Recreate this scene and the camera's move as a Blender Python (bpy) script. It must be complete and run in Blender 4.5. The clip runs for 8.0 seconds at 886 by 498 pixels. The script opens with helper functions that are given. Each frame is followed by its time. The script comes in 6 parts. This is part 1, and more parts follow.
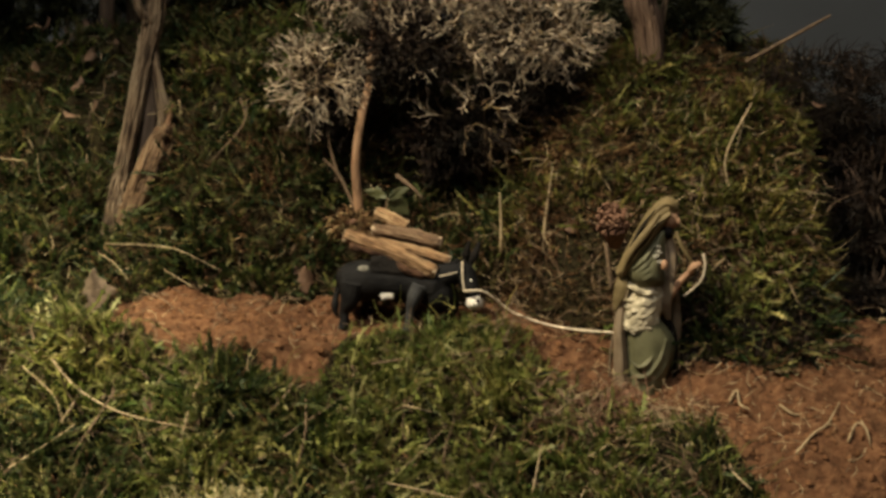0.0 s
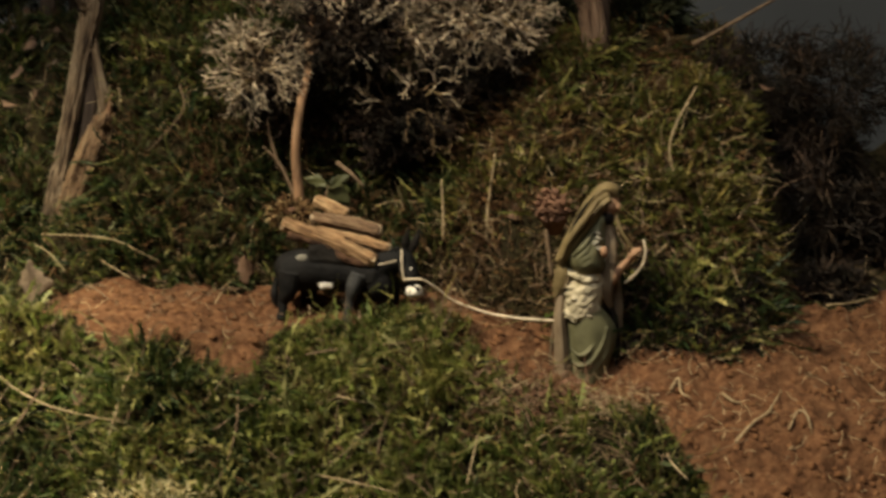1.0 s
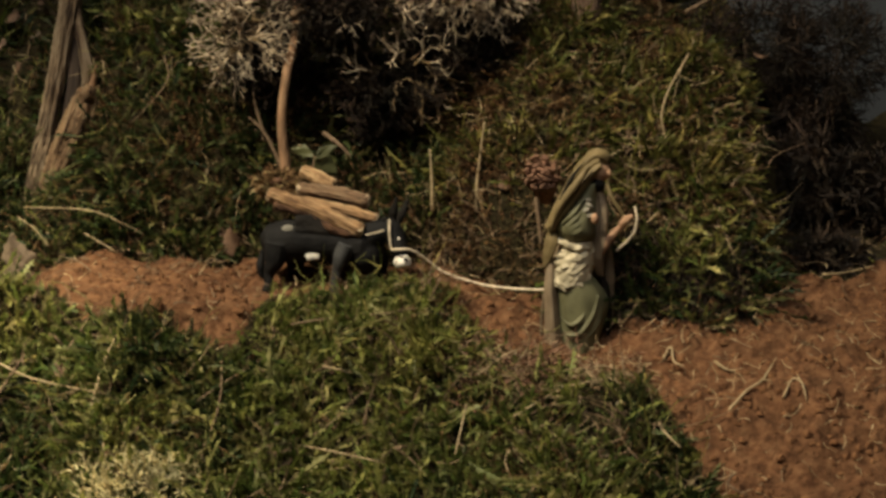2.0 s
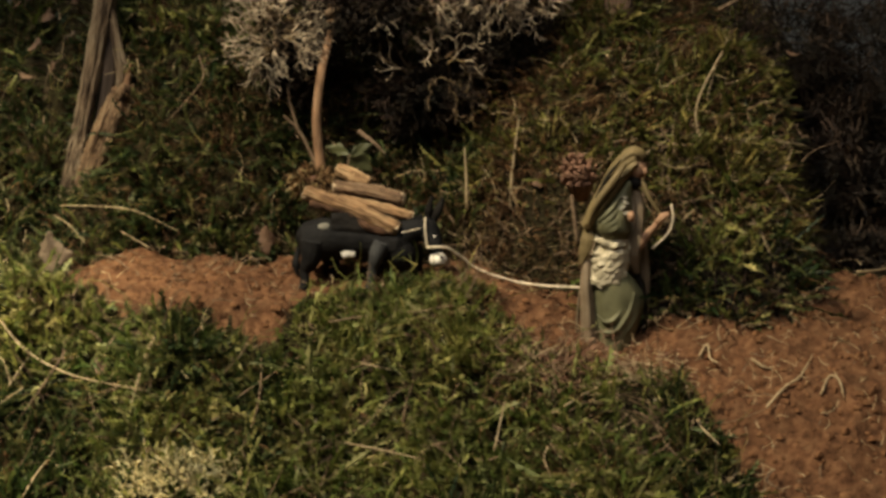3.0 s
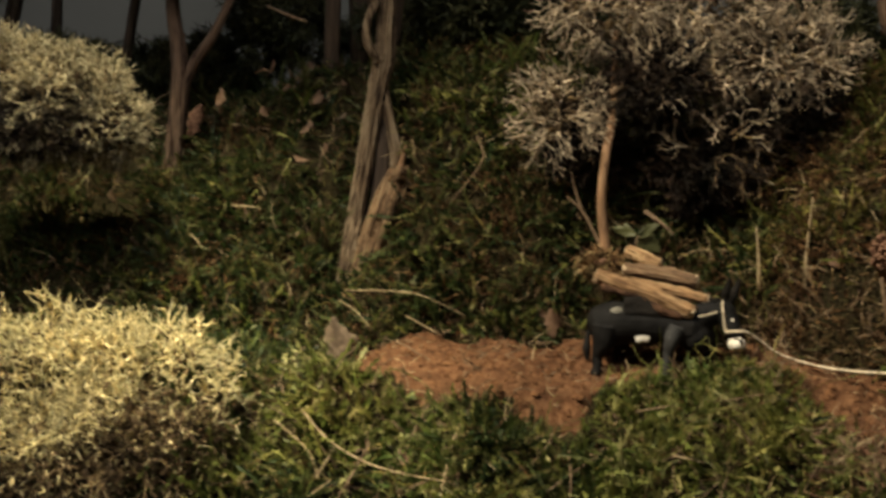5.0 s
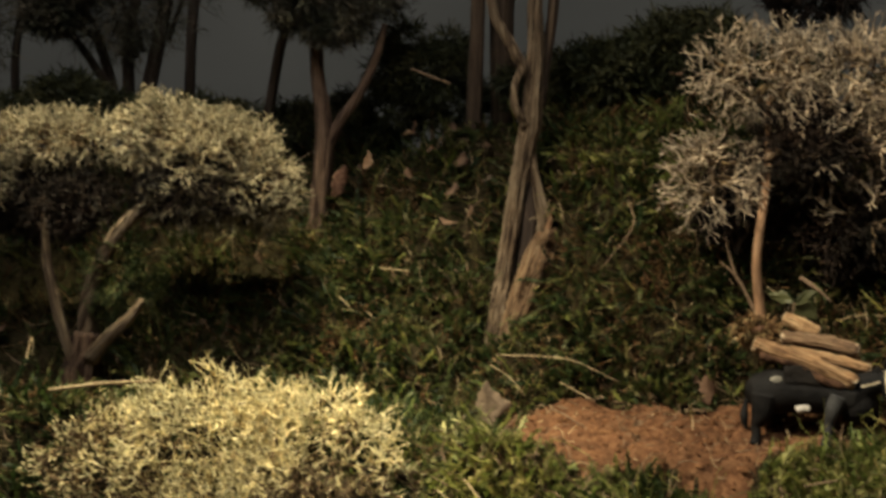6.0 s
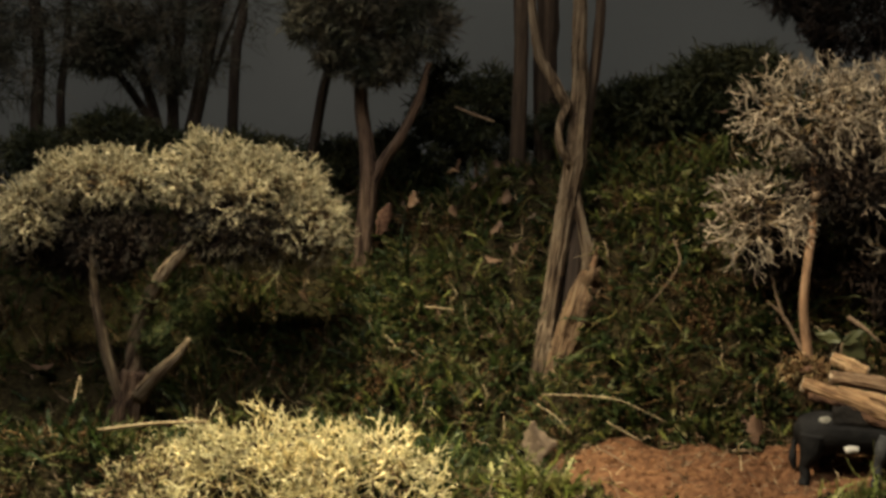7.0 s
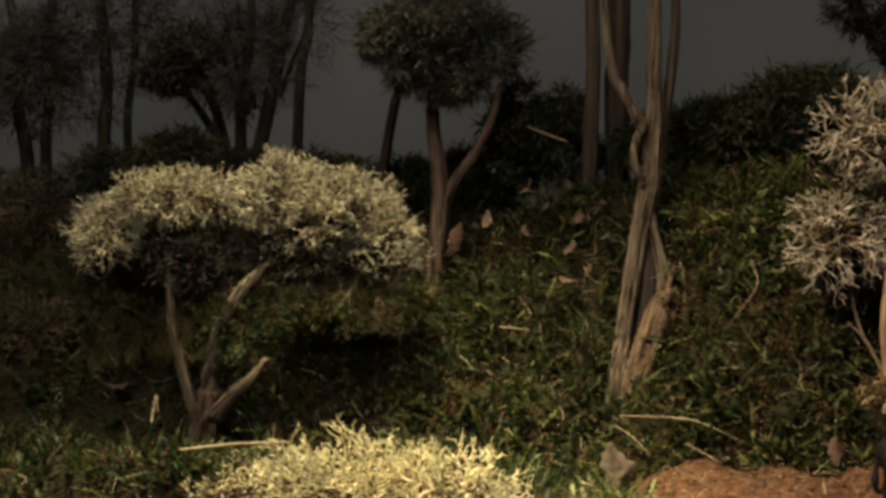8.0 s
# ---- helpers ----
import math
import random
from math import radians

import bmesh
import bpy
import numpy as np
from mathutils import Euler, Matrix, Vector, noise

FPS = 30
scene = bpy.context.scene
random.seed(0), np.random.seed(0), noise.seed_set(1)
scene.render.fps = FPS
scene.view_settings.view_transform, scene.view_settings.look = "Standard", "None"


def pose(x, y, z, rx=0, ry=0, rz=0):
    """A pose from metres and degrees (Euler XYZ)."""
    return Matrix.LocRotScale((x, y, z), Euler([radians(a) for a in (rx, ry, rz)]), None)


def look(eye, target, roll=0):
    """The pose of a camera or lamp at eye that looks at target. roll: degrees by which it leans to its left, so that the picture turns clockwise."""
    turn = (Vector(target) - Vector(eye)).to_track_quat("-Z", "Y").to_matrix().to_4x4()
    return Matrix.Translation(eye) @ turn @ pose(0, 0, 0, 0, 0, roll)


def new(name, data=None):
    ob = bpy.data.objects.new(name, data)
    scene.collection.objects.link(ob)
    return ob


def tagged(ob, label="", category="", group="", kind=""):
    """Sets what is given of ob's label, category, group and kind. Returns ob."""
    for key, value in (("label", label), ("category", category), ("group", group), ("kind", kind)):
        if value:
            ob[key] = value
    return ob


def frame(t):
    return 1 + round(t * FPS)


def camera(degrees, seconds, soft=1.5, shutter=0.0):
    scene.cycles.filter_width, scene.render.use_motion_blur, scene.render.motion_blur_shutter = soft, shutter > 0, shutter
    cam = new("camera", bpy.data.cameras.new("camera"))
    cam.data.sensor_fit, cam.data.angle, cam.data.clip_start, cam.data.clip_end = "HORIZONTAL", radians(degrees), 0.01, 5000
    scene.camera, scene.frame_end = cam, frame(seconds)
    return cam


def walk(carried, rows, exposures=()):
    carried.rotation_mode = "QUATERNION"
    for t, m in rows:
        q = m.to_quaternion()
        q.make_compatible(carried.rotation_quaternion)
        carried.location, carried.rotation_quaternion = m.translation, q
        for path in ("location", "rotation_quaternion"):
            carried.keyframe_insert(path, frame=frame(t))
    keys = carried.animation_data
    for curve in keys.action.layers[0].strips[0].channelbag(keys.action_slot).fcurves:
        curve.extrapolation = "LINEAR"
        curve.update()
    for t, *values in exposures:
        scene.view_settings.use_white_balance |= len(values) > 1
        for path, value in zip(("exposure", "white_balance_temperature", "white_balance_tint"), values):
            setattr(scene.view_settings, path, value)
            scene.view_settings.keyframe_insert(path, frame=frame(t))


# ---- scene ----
from mathutils.bvhtree import BVHTree

cam = camera(33.0, 8.0, soft=3.2, shutter=0.4)
PATH = [
    (0, (0.0000, 0.0000, 0.2069), (-0.0000, 1.9726, -0.1232), 0.50),
    (0.5, (0.0109, 0.0024, 0.2075), (0.0038, 1.9739, -0.1284), 0.44),
    (1, (0.0315, 0.0135, 0.2032), (0.0371, 1.9840, -0.1392), 0.07),
    (1.2, (0.0397, 0.0193, 0.1982), (0.0442, 1.9887, -0.1502), -0.17),
    (2.3, (0.0355, 0.0248, 0.1839), (0.0400, 1.9950, -0.1602), -0.22),
    (2.5, (0.0315, 0.0239, 0.1836), (0.0280, 1.9938, -0.1619), -0.17),
    (3, (0.0253, 0.0212, 0.1863), (0.0139, 1.9906, -0.1619), -0.33),
    (3.5, (0.0126, 0.0193, 0.1862), (-0.0309, 1.9894, -0.1558), -0.64),
    (4, (-0.0070, 0.0244, 0.1908), (-0.1098, 1.9950, -0.1350), -1.09),
    (4.5, (-0.0282, 0.0312, 0.1992), (-0.1903, 2.0011, -0.1064), -1.47),
    (5, (-0.0500, 0.0349, 0.2070), (-0.2672, 2.0024, -0.0789), -1.94),
    (5.2, (-0.0584, 0.0363, 0.2083), (-0.2949, 2.0029, -0.0681), -2.07),
    (6.3, (-0.1007, 0.0268, 0.2393), (-0.4314, 1.9847, 0.0003), -2.41),
    (6.5, (-0.1022, 0.0255, 0.2398), (-0.4350, 1.9843, 0.0108), -2.43),
    (7, (-0.1007, 0.0271, 0.2437), (-0.4585, 1.9825, 0.0242), -2.63),
    (7.5, (-0.1092, 0.0251, 0.2484), (-0.4877, 1.9780, 0.0409), -2.64),
    (8, (-0.1247, 0.0216, 0.2512), (-0.5278, 1.9699, 0.0476), -2.79),
]
walk(cam, [(t, look(eye, target, roll)) for t, eye, target, roll in PATH], [(0, 0.0), (4, 0.0), (5, -0.02), (6.5, -0.04), (8, -0.06)])

# ---- light ----
world = bpy.data.worlds.new("room_dark")
scene.world = world
world.use_nodes = True
world.node_tree.nodes["Background"].inputs[0].default_value = (0.5, 0.6, 0.7, 1)
world.node_tree.nodes["Background"].inputs[1].default_value = 0.032

SPOT_AT, SPOT_TO = (-0.44, 0.48, 0.88), (0.047, 0.672, -0.02)


def lamp(name, kind, energy, colour, m, **values):
    data = bpy.data.lights.new(name, kind)
    data.energy, data.color = energy, colour
    ob = new(name, data)
    ob.matrix_world = m
    return ob, data


spot, spot_data = lamp("display_spotlight", "SPOT", 69.0, (1.0, 0.88, 0.63), look(SPOT_AT, SPOT_TO))
spot_data.spot_size, spot_data.spot_blend, spot_data.shadow_soft_size = radians(57), 1.0, 0.024
near_spot, near_data = lamp("display_spotlight", "SPOT", 108.0, (1.0, 0.91, 0.61), look((-0.45, 0.885, 0.95), (-0.378, 0.792, 0.03)))
near_data.spot_size, near_data.spot_blend, near_data.shadow_soft_size = radians(37), 1.0, 0.02
# Unseen area light, added overhead as fill for the deep shadows.
glow, glow_data = lamp("ambient_fill_light", "AREA", 42.0, (1.0, 0.96, 0.91), look((-0.35, 0.2, 1.85), (-0.3, 0.9, 0.0)))
glow_data.size = 1.8

# ---- materials ----


def mat(name, rough=0.8):
    m = bpy.data.materials.new(name)
    m.use_nodes = True
    b = m.node_tree.nodes["Principled BSDF"]
    b.inputs["Roughness"].default_value = rough
    b.inputs["Specular IOR Level"].default_value = 0.25
    return m, m.node_tree.nodes, m.node_tree.links, b


def ramp(nodes, links, source, stops):
    r = nodes.new("ShaderNodeValToRGB")
    while len(r.color_ramp.elements) < len(stops):
        r.color_ramp.elements.new(0.5)
    for e, (p, c) in zip(r.color_ramp.elements, stops):
        e.position, e.color = p, (*c, 1)
    links.new(source, r.inputs[0])
    return r.outputs[0]


def noise_tex(nodes, links, scale, detail=6, stretch=None):
    n = nodes.new("ShaderNodeTexNoise")
    n.inputs["Scale"].default_value, n.inputs["Detail"].default_value = scale, detail
    co = nodes.new("ShaderNodeTexCoord").outputs["Object"]
    if stretch:
        mp = nodes.new("ShaderNodeMapping")
        mp.inputs["Scale"].default_value = stretch
        links.new(co, mp.inputs[0])
        co = mp.outputs[0]
    links.new(co, n.inputs["Vector"])
    return n.outputs["Fac"]


def mixed(nodes, links, a, b, fac, kind="MIX"):
    m = nodes.new("ShaderNodeMix")
    m.data_type, m.blend_type = "RGBA", kind
    for socket, value in ((m.inputs["Factor"], fac), (m.inputs["A"], a), (m.inputs["B"], b)):
        if isinstance(value, (int, float)):
            socket.default_value = value
        elif isinstance(value, tuple):
            socket.default_value = (*value, 1)
        else:
            links.new(value, socket)
    return m.outputs["Result"]


def bump(nodes, links, bsdf, height, strength=0.5, distance=0.001):
    b = nodes.new("ShaderNodeBump")
    b.inputs["Strength"].default_value, b.inputs["Distance"].default_value = strength, distance
    links.new(height, b.inputs["Height"])
    links.new(b.outputs[0], bsdf.inputs["Normal"])


def grainy(name, stops, scale, rough=0.8, bump_scale=None, strength=0.5, distance=0.001, stretch=None, second=None):
    """A surface whose colour wanders between the stops at one scale, with darker and lighter wear at another, and fine relief."""
    m, nodes, links, b = mat(name, rough)
    colour = ramp(nodes, links, noise_tex(nodes, links, scale, 8, stretch), stops)
    wear = ramp(nodes, links, noise_tex(nodes, links, second or scale * 0.22, 4), [(0.3, (0.72, 0.72, 0.72)), (0.7, (1.15, 1.12, 1.08))])
    links.new(mixed(nodes, links, colour, wear, 1.0, "MULTIPLY"), b.inputs["Base Color"])
    bump(nodes, links, b, noise_tex(nodes, links, bump_scale or scale * 3, 8, stretch), strength, distance)
    return m


def leafy(name, stops, patch, rough=0.6, through_it=0.3, shade=(0.5, 0.62, 0.5)):
    """Thin growth: every strand has its own tone, patches shift the tone, and some light comes through."""
    m, nodes, links, b = mat(name, rough)
    b.inputs["Specular IOR Level"].default_value = 0.28
    geo = nodes.new("ShaderNodeNewGeometry")
    colour = ramp(nodes, links, geo.outputs["Random Per Island"], stops)
    wear = ramp(nodes, links, noise_tex(nodes, links, patch, 3), [(0.33, shade), (0.66, (1.18, 1.07, 0.97))])
    colour = mixed(nodes, links, colour, wear, 1.0, "MULTIPLY")
    tuft = ramp(nodes, links, noise_tex(nodes, links, patch * 4.5, 2), [(0.36, (0.70, 0.70, 0.68)), (0.64, (1.24, 1.18, 1.10))])
    colour = mixed(nodes, links, colour, tuft, 1.0, "MULTIPLY")
    links.new(colour, b.inputs["Base Color"])
    t = nodes.new("ShaderNodeBsdfTranslucent")
    links.new(colour, t.inputs["Color"])
    s = nodes.new("ShaderNodeMixShader")
    s.inputs[0].default_value = through_it
    links.new(b.outputs[0], s.inputs[1])
    links.new(t.outputs[0], s.inputs[2])
    links.new(s.outputs[0], nodes["Material Output"].inputs["Surface"])
    return m


M_SOIL = grainy("red_soil", [(0.3, (0.058, 0.025, 0.012)), (0.5, (0.114, 0.054, 0.0255)), (0.75, (0.178, 0.093, 0.046))], 210, 0.95, 500, 0.9, 0.0018, second=75)
M_CRUMB = grainy("soil_crumb", [(0.3, (0.08, 0.037, 0.018)), (0.5, (0.14, 0.066, 0.030)), (0.75, (0.21, 0.108, 0.05))], 260, 0.95, 700, 0.7, 0.001, second=30)
M_HUMUS = grainy("dark_humus", [(0.3, (0.012, 0.009, 0.004)), (0.5, (0.034, 0.025, 0.011)), (0.65, (0.05, 0.045, 0.016)), (0.8, (0.10, 0.072, 0.034))], 420, 0.95, 600, 1.0, 0.004, second=26)
for earth in (M_SOIL, M_CRUMB, M_HUMUS):
    earth.node_tree.nodes["Principled BSDF"].inputs["Specular IOR Level"].default_value = 0.1
M_MOSS_BRIGHT = leafy("bright_moss", [(0.0, (0.105, 0.15, 0.035)), (0.4, (0.230, 0.262, 0.075)), (0.75, (0.352, 0.360, 0.128)), (1.0, (0.50, 0.47, 0.24))], 17, 0.55, 0.46, (0.50, 0.60, 0.5))
M_MOSS_DEEP = leafy("deep_green_moss", [(0.0, (0.026, 0.045, 0.015)), (0.45, (0.058, 0.085, 0.028)), (0.8, (0.112, 0.125, 0.045)), (1.0, (0.23, 0.215, 0.10))], 26, 0.55, 0.42)
M_MOSS_OLIVE = leafy("olive_moss", [(0.0, (0.055, 0.062, 0.016)), (0.4, (0.135, 0.142, 0.035)), (0.75, (0.225, 0.22, 0.06)), (1.0, (0.37, 0.31, 0.12))], 30, 0.55, 0.35)
M_LITTER = leafy("dry_brown_litter", [(0.0, (0.07, 0.035, 0.016)), (0.5, (0.18, 0.095, 0.045)), (0.85, (0.29, 0.18, 0.09)), (1.0, (0.42, 0.31, 0.18))], 40, 0.8, 0.15)
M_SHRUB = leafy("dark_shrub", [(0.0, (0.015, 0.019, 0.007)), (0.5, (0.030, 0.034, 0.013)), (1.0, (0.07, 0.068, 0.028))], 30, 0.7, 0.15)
M_NEEDLE = leafy("grey_green_needles", [(0.0, (0.030, 0.027, 0.020)), (0.5, (0.064, 0.058, 0.044)), (1.0, (0.13, 0.115, 0.086))], 40, 0.7, 0.15)
M_LICHEN_CREAM = leafy("cream_lichen", [(0.0, (0.42, 0.385, 0.20)), (0.4, (0.66, 0.625, 0.36)), (1.0, (0.84, 0.815, 0.55))], 45, 0.75, 0.2, (0.72, 0.68, 0.64))
M_LICHEN_GREY = leafy("grey_lichen", [(0.0, (0.15, 0.12, 0.09)), (0.4, (0.33, 0.285, 0.22)), (1.0, (0.66, 0.59, 0.46))], 28, 0.8, 0.15, (0.72, 0.68, 0.64))
M_LICHEN_TAN = leafy("tan_lichen", [(0.0, (0.15, 0.135, 0.085)), (0.4, (0.315, 0.292, 0.20)), (1.0, (0.53, 0.505, 0.375))], 45, 0.75, 0.2, (0.72, 0.68, 0.64))
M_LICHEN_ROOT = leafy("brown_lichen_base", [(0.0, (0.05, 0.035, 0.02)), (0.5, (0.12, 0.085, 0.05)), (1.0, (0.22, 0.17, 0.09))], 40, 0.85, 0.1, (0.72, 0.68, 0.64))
M_BARK_PALE = grainy("weathered_bark", [(0.36, (0.035, 0.02, 0.011)), (0.47, (0.142, 0.096, 0.057)), (0.72, (0.285, 0.215, 0.138))], 420, 0.9, 520, 1.0, 0.004, (1, 1, 0.07), 60)
M_BARK_RED = grainy("reddish_bark", [(0.36, (0.03, 0.014, 0.008)), (0.47, (0.115, 0.070, 0.044)), (0.75, (0.22, 0.145, 0.097))], 400, 0.9, 500, 1.0, 0.004, (1, 1, 0.08), 60)
M_BARK_GREY = grainy("grey_bark", [(0.25, (0.03, 0.019, 0.012)), (0.5, (0.075, 0.05, 0.032)), (0.8, (0.13, 0.09, 0.058))], 260, 0.9, 420, 1.0, 0.002, (1, 1, 0.10), 40)
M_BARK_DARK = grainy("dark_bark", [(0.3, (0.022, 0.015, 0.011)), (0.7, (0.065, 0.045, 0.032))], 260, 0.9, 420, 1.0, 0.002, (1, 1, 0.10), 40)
# Dry growth for unlit places; the shade is put into its near-black colour.
M_SHADED_GROWTH = leafy("shade_darkened_growth", [(0.0, (0.009, 0.0055, 0.0035)), (0.5, (0.020, 0.012, 0.0078)), (1.0, (0.050, 0.031, 0.019))], 30, 0.8, 0.1)
M_STEM = grainy("smooth_tan_twig", [(0.25, (0.16, 0.085, 0.045)), (0.5, (0.30, 0.17, 0.09)), (0.8, (0.40, 0.25, 0.14))], 300, 0.8, 500, 0.6, 0.001, (1, 1, 0.15), 50)
M_LOG = grainy("split_log_wood", [(0.35, (0.10, 0.050, 0.023)), (0.5, (0.275, 0.158, 0.075)), (0.7, (0.45, 0.30, 0.158))], 520, 0.8, 700, 1.0, 0.003, (1, 1, 0.1), 110)
M_LOG_GREY = grainy("grey_brown_log_wood", [(0.35, (0.075, 0.042, 0.024)), (0.5, (0.19, 0.116, 0.065)), (0.7, (0.31, 0.21, 0.12))], 520, 0.85, 700, 1.0, 0.003, (1, 1, 0.1), 110)
M_LOG_PALE = grainy("pale_log_wood", [(0.35, (0.17, 0.09, 0.042)), (0.5, (0.40, 0.245, 0.12)), (0.7, (0.56, 0.39, 0.21))], 520, 0.85, 700, 1.0, 0.003, (1, 1, 0.1), 110)
M_RAW = grainy("raw_orange_wood", [(0.36, (0.05, 0.026, 0.012)), (0.48, (0.185, 0.110, 0.057)), (0.72, (0.31, 0.212, 0.12))], 380, 0.85, 520, 1.0, 0.004, (1, 1, 0.08), 70)
M_LOG_END = grainy("pale_cut_end", [(0.3, (0.42, 0.30, 0.18)), (0.7, (0.62, 0.50, 0.34))], 500, 0.8)
M_LOG_BARK = grainy("dark_log_bark", [(0.3, (0.03, 0.014, 0.008)), (0.7, (0.12, 0.06, 0.03))], 420, 0.9, 600, 1.0, 0.0015, (1, 1, 0.3))
M_STRAW = grainy("dry_straw", [(0.3, (0.22, 0.15, 0.075)), (0.7, (0.40, 0.31, 0.18))], 300, 0.7, 800, 0.3, 0.0005)
M_TWIG = grainy("dead_twig", [(0.3, (0.09, 0.055, 0.03)), (0.7, (0.22, 0.15, 0.09))], 300, 0.85, 700, 0.5, 0.0007)
M_LEAF = grainy("dry_leaf", [(0.3, (0.065, 0.034, 0.018)), (0.7, (0.155, 0.090, 0.052))], 180, 0.7, 500, 0.5, 0.0007)
M_LEAF_PALE = grainy("pale_dead_leaf", [(0.3, (0.075, 0.052, 0.034)), (0.7, (0.20, 0.145, 0.095))], 150, 0.8, 500, 0.8, 0.001)
M_LEAF_GREEN = grainy("olive_green_leaf", [(0.3, (0.048, 0.052, 0.020)), (0.7, (0.10, 0.100, 0.042))], 150, 0.5, 400, 0.4, 0.0006)
M_ROPE = grainy("cream_cord", [(0.3, (0.50, 0.40, 0.27)), (0.7, (0.68, 0.58, 0.42))], 900, 0.85, 1500, 0.8, 0.0006, (0.3, 1, 1))
M_BLACK = grainy("black_glaze", [(0.3, (0.004, 0.0038, 0.0036)), (0.7, (0.0125, 0.0115, 0.0105))], 120, 0.72, 300, 0.6, 0.001)
M_GREYHAIR = grainy("dark_grey_glaze", [(0.3, (0.016, 0.016, 0.0155)), (0.7, (0.046, 0.045, 0.043))], 200, 0.55, 400, 0.4, 0.0006)
M_WHITE = grainy("off_white_paint", [(0.3, (0.52, 0.47, 0.38)), (0.7, (0.74, 0.70, 0.60))], 200, 0.7, 500, 0.4, 0.0005)
M_DRESS = grainy("sage_green_paint", [(0.3, (0.088, 0.084, 0.042)), (0.7, (0.15, 0.142, 0.075))], 120, 0.55, 600, 0.3, 0.0005)
M_VEIL = grainy("olive_ochre_paint", [(0.3, (0.105, 0.076, 0.032)), (0.7, (0.185, 0.137, 0.062))], 120, 0.6, 600, 0.3, 0.0005)
M_CLOAK = grainy("brown_grey_paint", [(0.3, (0.13, 0.092, 0.056)), (0.7, (0.22, 0.165, 0.105))], 120, 0.6, 600, 0.3, 0.0005)
M_WRAP = grainy("cream_wrap_paint", [(0.3, (0.32, 0.27, 0.17)), (0.7, (0.56, 0.49, 0.34))], 260, 0.7, 500, 0.6, 0.0008)
M_LACE = grainy("greyish_cream_paint", [(0.3, (0.16, 0.145, 0.11)), (0.7, (0.26, 0.24, 0.19))], 260, 0.7, 500, 0.5, 0.0006)
M_SKIN = grainy("terracotta_flesh", [(0.3, (0.28, 0.15, 0.085)), (0.7, (0.40, 0.24, 0.14))], 200, 0.6, 500, 0.3, 0.0005)
M_DARK = grainy("dark_fold_paint", [(0.3, (0.006, 0.005, 0.004)), (0.7, (0.016, 0.013, 0.010))], 200, 0.8, 500, 0.8, 0.001)
for paint in (M_BLACK, M_DARK):
    paint.node_tree.nodes["Principled BSDF"].inputs["Specular IOR Level"].default_value = 0.12
M_BUNDLE = grainy("russet_twig", [(0.3, (0.085, 0.038, 0.022)), (0.7, (0.28, 0.15, 0.09))], 500, 0.8, 900, 0.5, 0.0005)
M_WALL = grainy("grey_painted_wall", [(0.3, (0.122, 0.126, 0.120)), (0.7, (0.165, 0.170, 0.160))], 3, 0.9, 60, 0.2, 0.002, second=0.9)
M_TABLE = grainy("brown_board", [(0.3, (0.08, 0.05, 0.03)), (0.7, (0.14, 0.09, 0.06))], 20, 0.8)
M_STONE = grainy("pale_stone_bit", [(0.3, (0.20, 0.165, 0.10)), (0.7, (0.38, 0.32, 0.21))], 300, 0.9, 600, 0.8, 0.0012)

# ---- making meshes ----


def thing(name, label, category, group="", kind="", at=(0, 0, 0)):
    ob = new(name)
    ob.empty_display_size = 0.01
    ob.location = at
    return tagged(ob, label, category, group, kind)


def stands(ob):
    """Where an object stands in the world, through its parents."""
    above = stands(ob.parent) @ ob.matrix_parent_inverse if ob.parent else Matrix.Identity(4)
    return above @ ob.matrix_basis


def mesh_object(name, verts, faces, mats, index=None, smooth=True, parent=None, label=""):
    me = bpy.data.meshes.new(name)
    me.from_pydata([tuple(map(float, v)) for v in verts], [], faces)
    for m in mats if isinstance(mats, (list, tuple)) else [mats]:
        me.materials.append(m)
    if index is not None:
        me.polygons.foreach_set("material_index", np.asarray(index, np.int32))
    me.polygons.foreach_set("use_smooth", np.full(len(me.polygons), smooth))
    me.update()
    ob = new(name, me)
    if parent is not None:
        ob.parent = parent
        ob.matrix_parent_inverse = stands(parent).inverted()
    if label:
        ob["label"] = label
    return ob


def tri_object(name, verts, tris, mats, index=None, parent=None, label="", smooth=False):
    """A large mesh of triangles from arrays."""
    me = bpy.data.meshes.new(name)
    n = len(tris)
    me.vertices.add(len(verts))
    me.vertices.foreach_set("co", np.asarray(verts, np.float32).ravel())
    me.loops.add(3 * n)
    me.loops.foreach_set("vertex_index", np.asarray(tris, np.int32).ravel())
    me.polygons.add(n)
    me.polygons.foreach_set("loop_start", np.arange(0, 3 * n, 3, dtype=np.int32))
    me.polygons.foreach_set("loop_total", np.full(n, 3, np.int32))
    for m in mats if isinstance(mats, (list, tuple)) else [mats]:
        me.materials.append(m)
    if index is not None:
        me.polygons.foreach_set("material_index", np.asarray(index, np.int32))
    me.polygons.foreach_set("use_smooth", np.full(n, smooth))
    me.update(calc_edges=True)
    ob = new(name, me)
    if parent is not None:
        ob.parent = parent
        ob.matrix_parent_inverse = stands(parent).inverted()
    if label:
        ob["label"] = label
    return ob


def unit(v):
    return v / np.maximum(np.linalg.norm(v, axis=-1, keepdims=True), 1e-9)


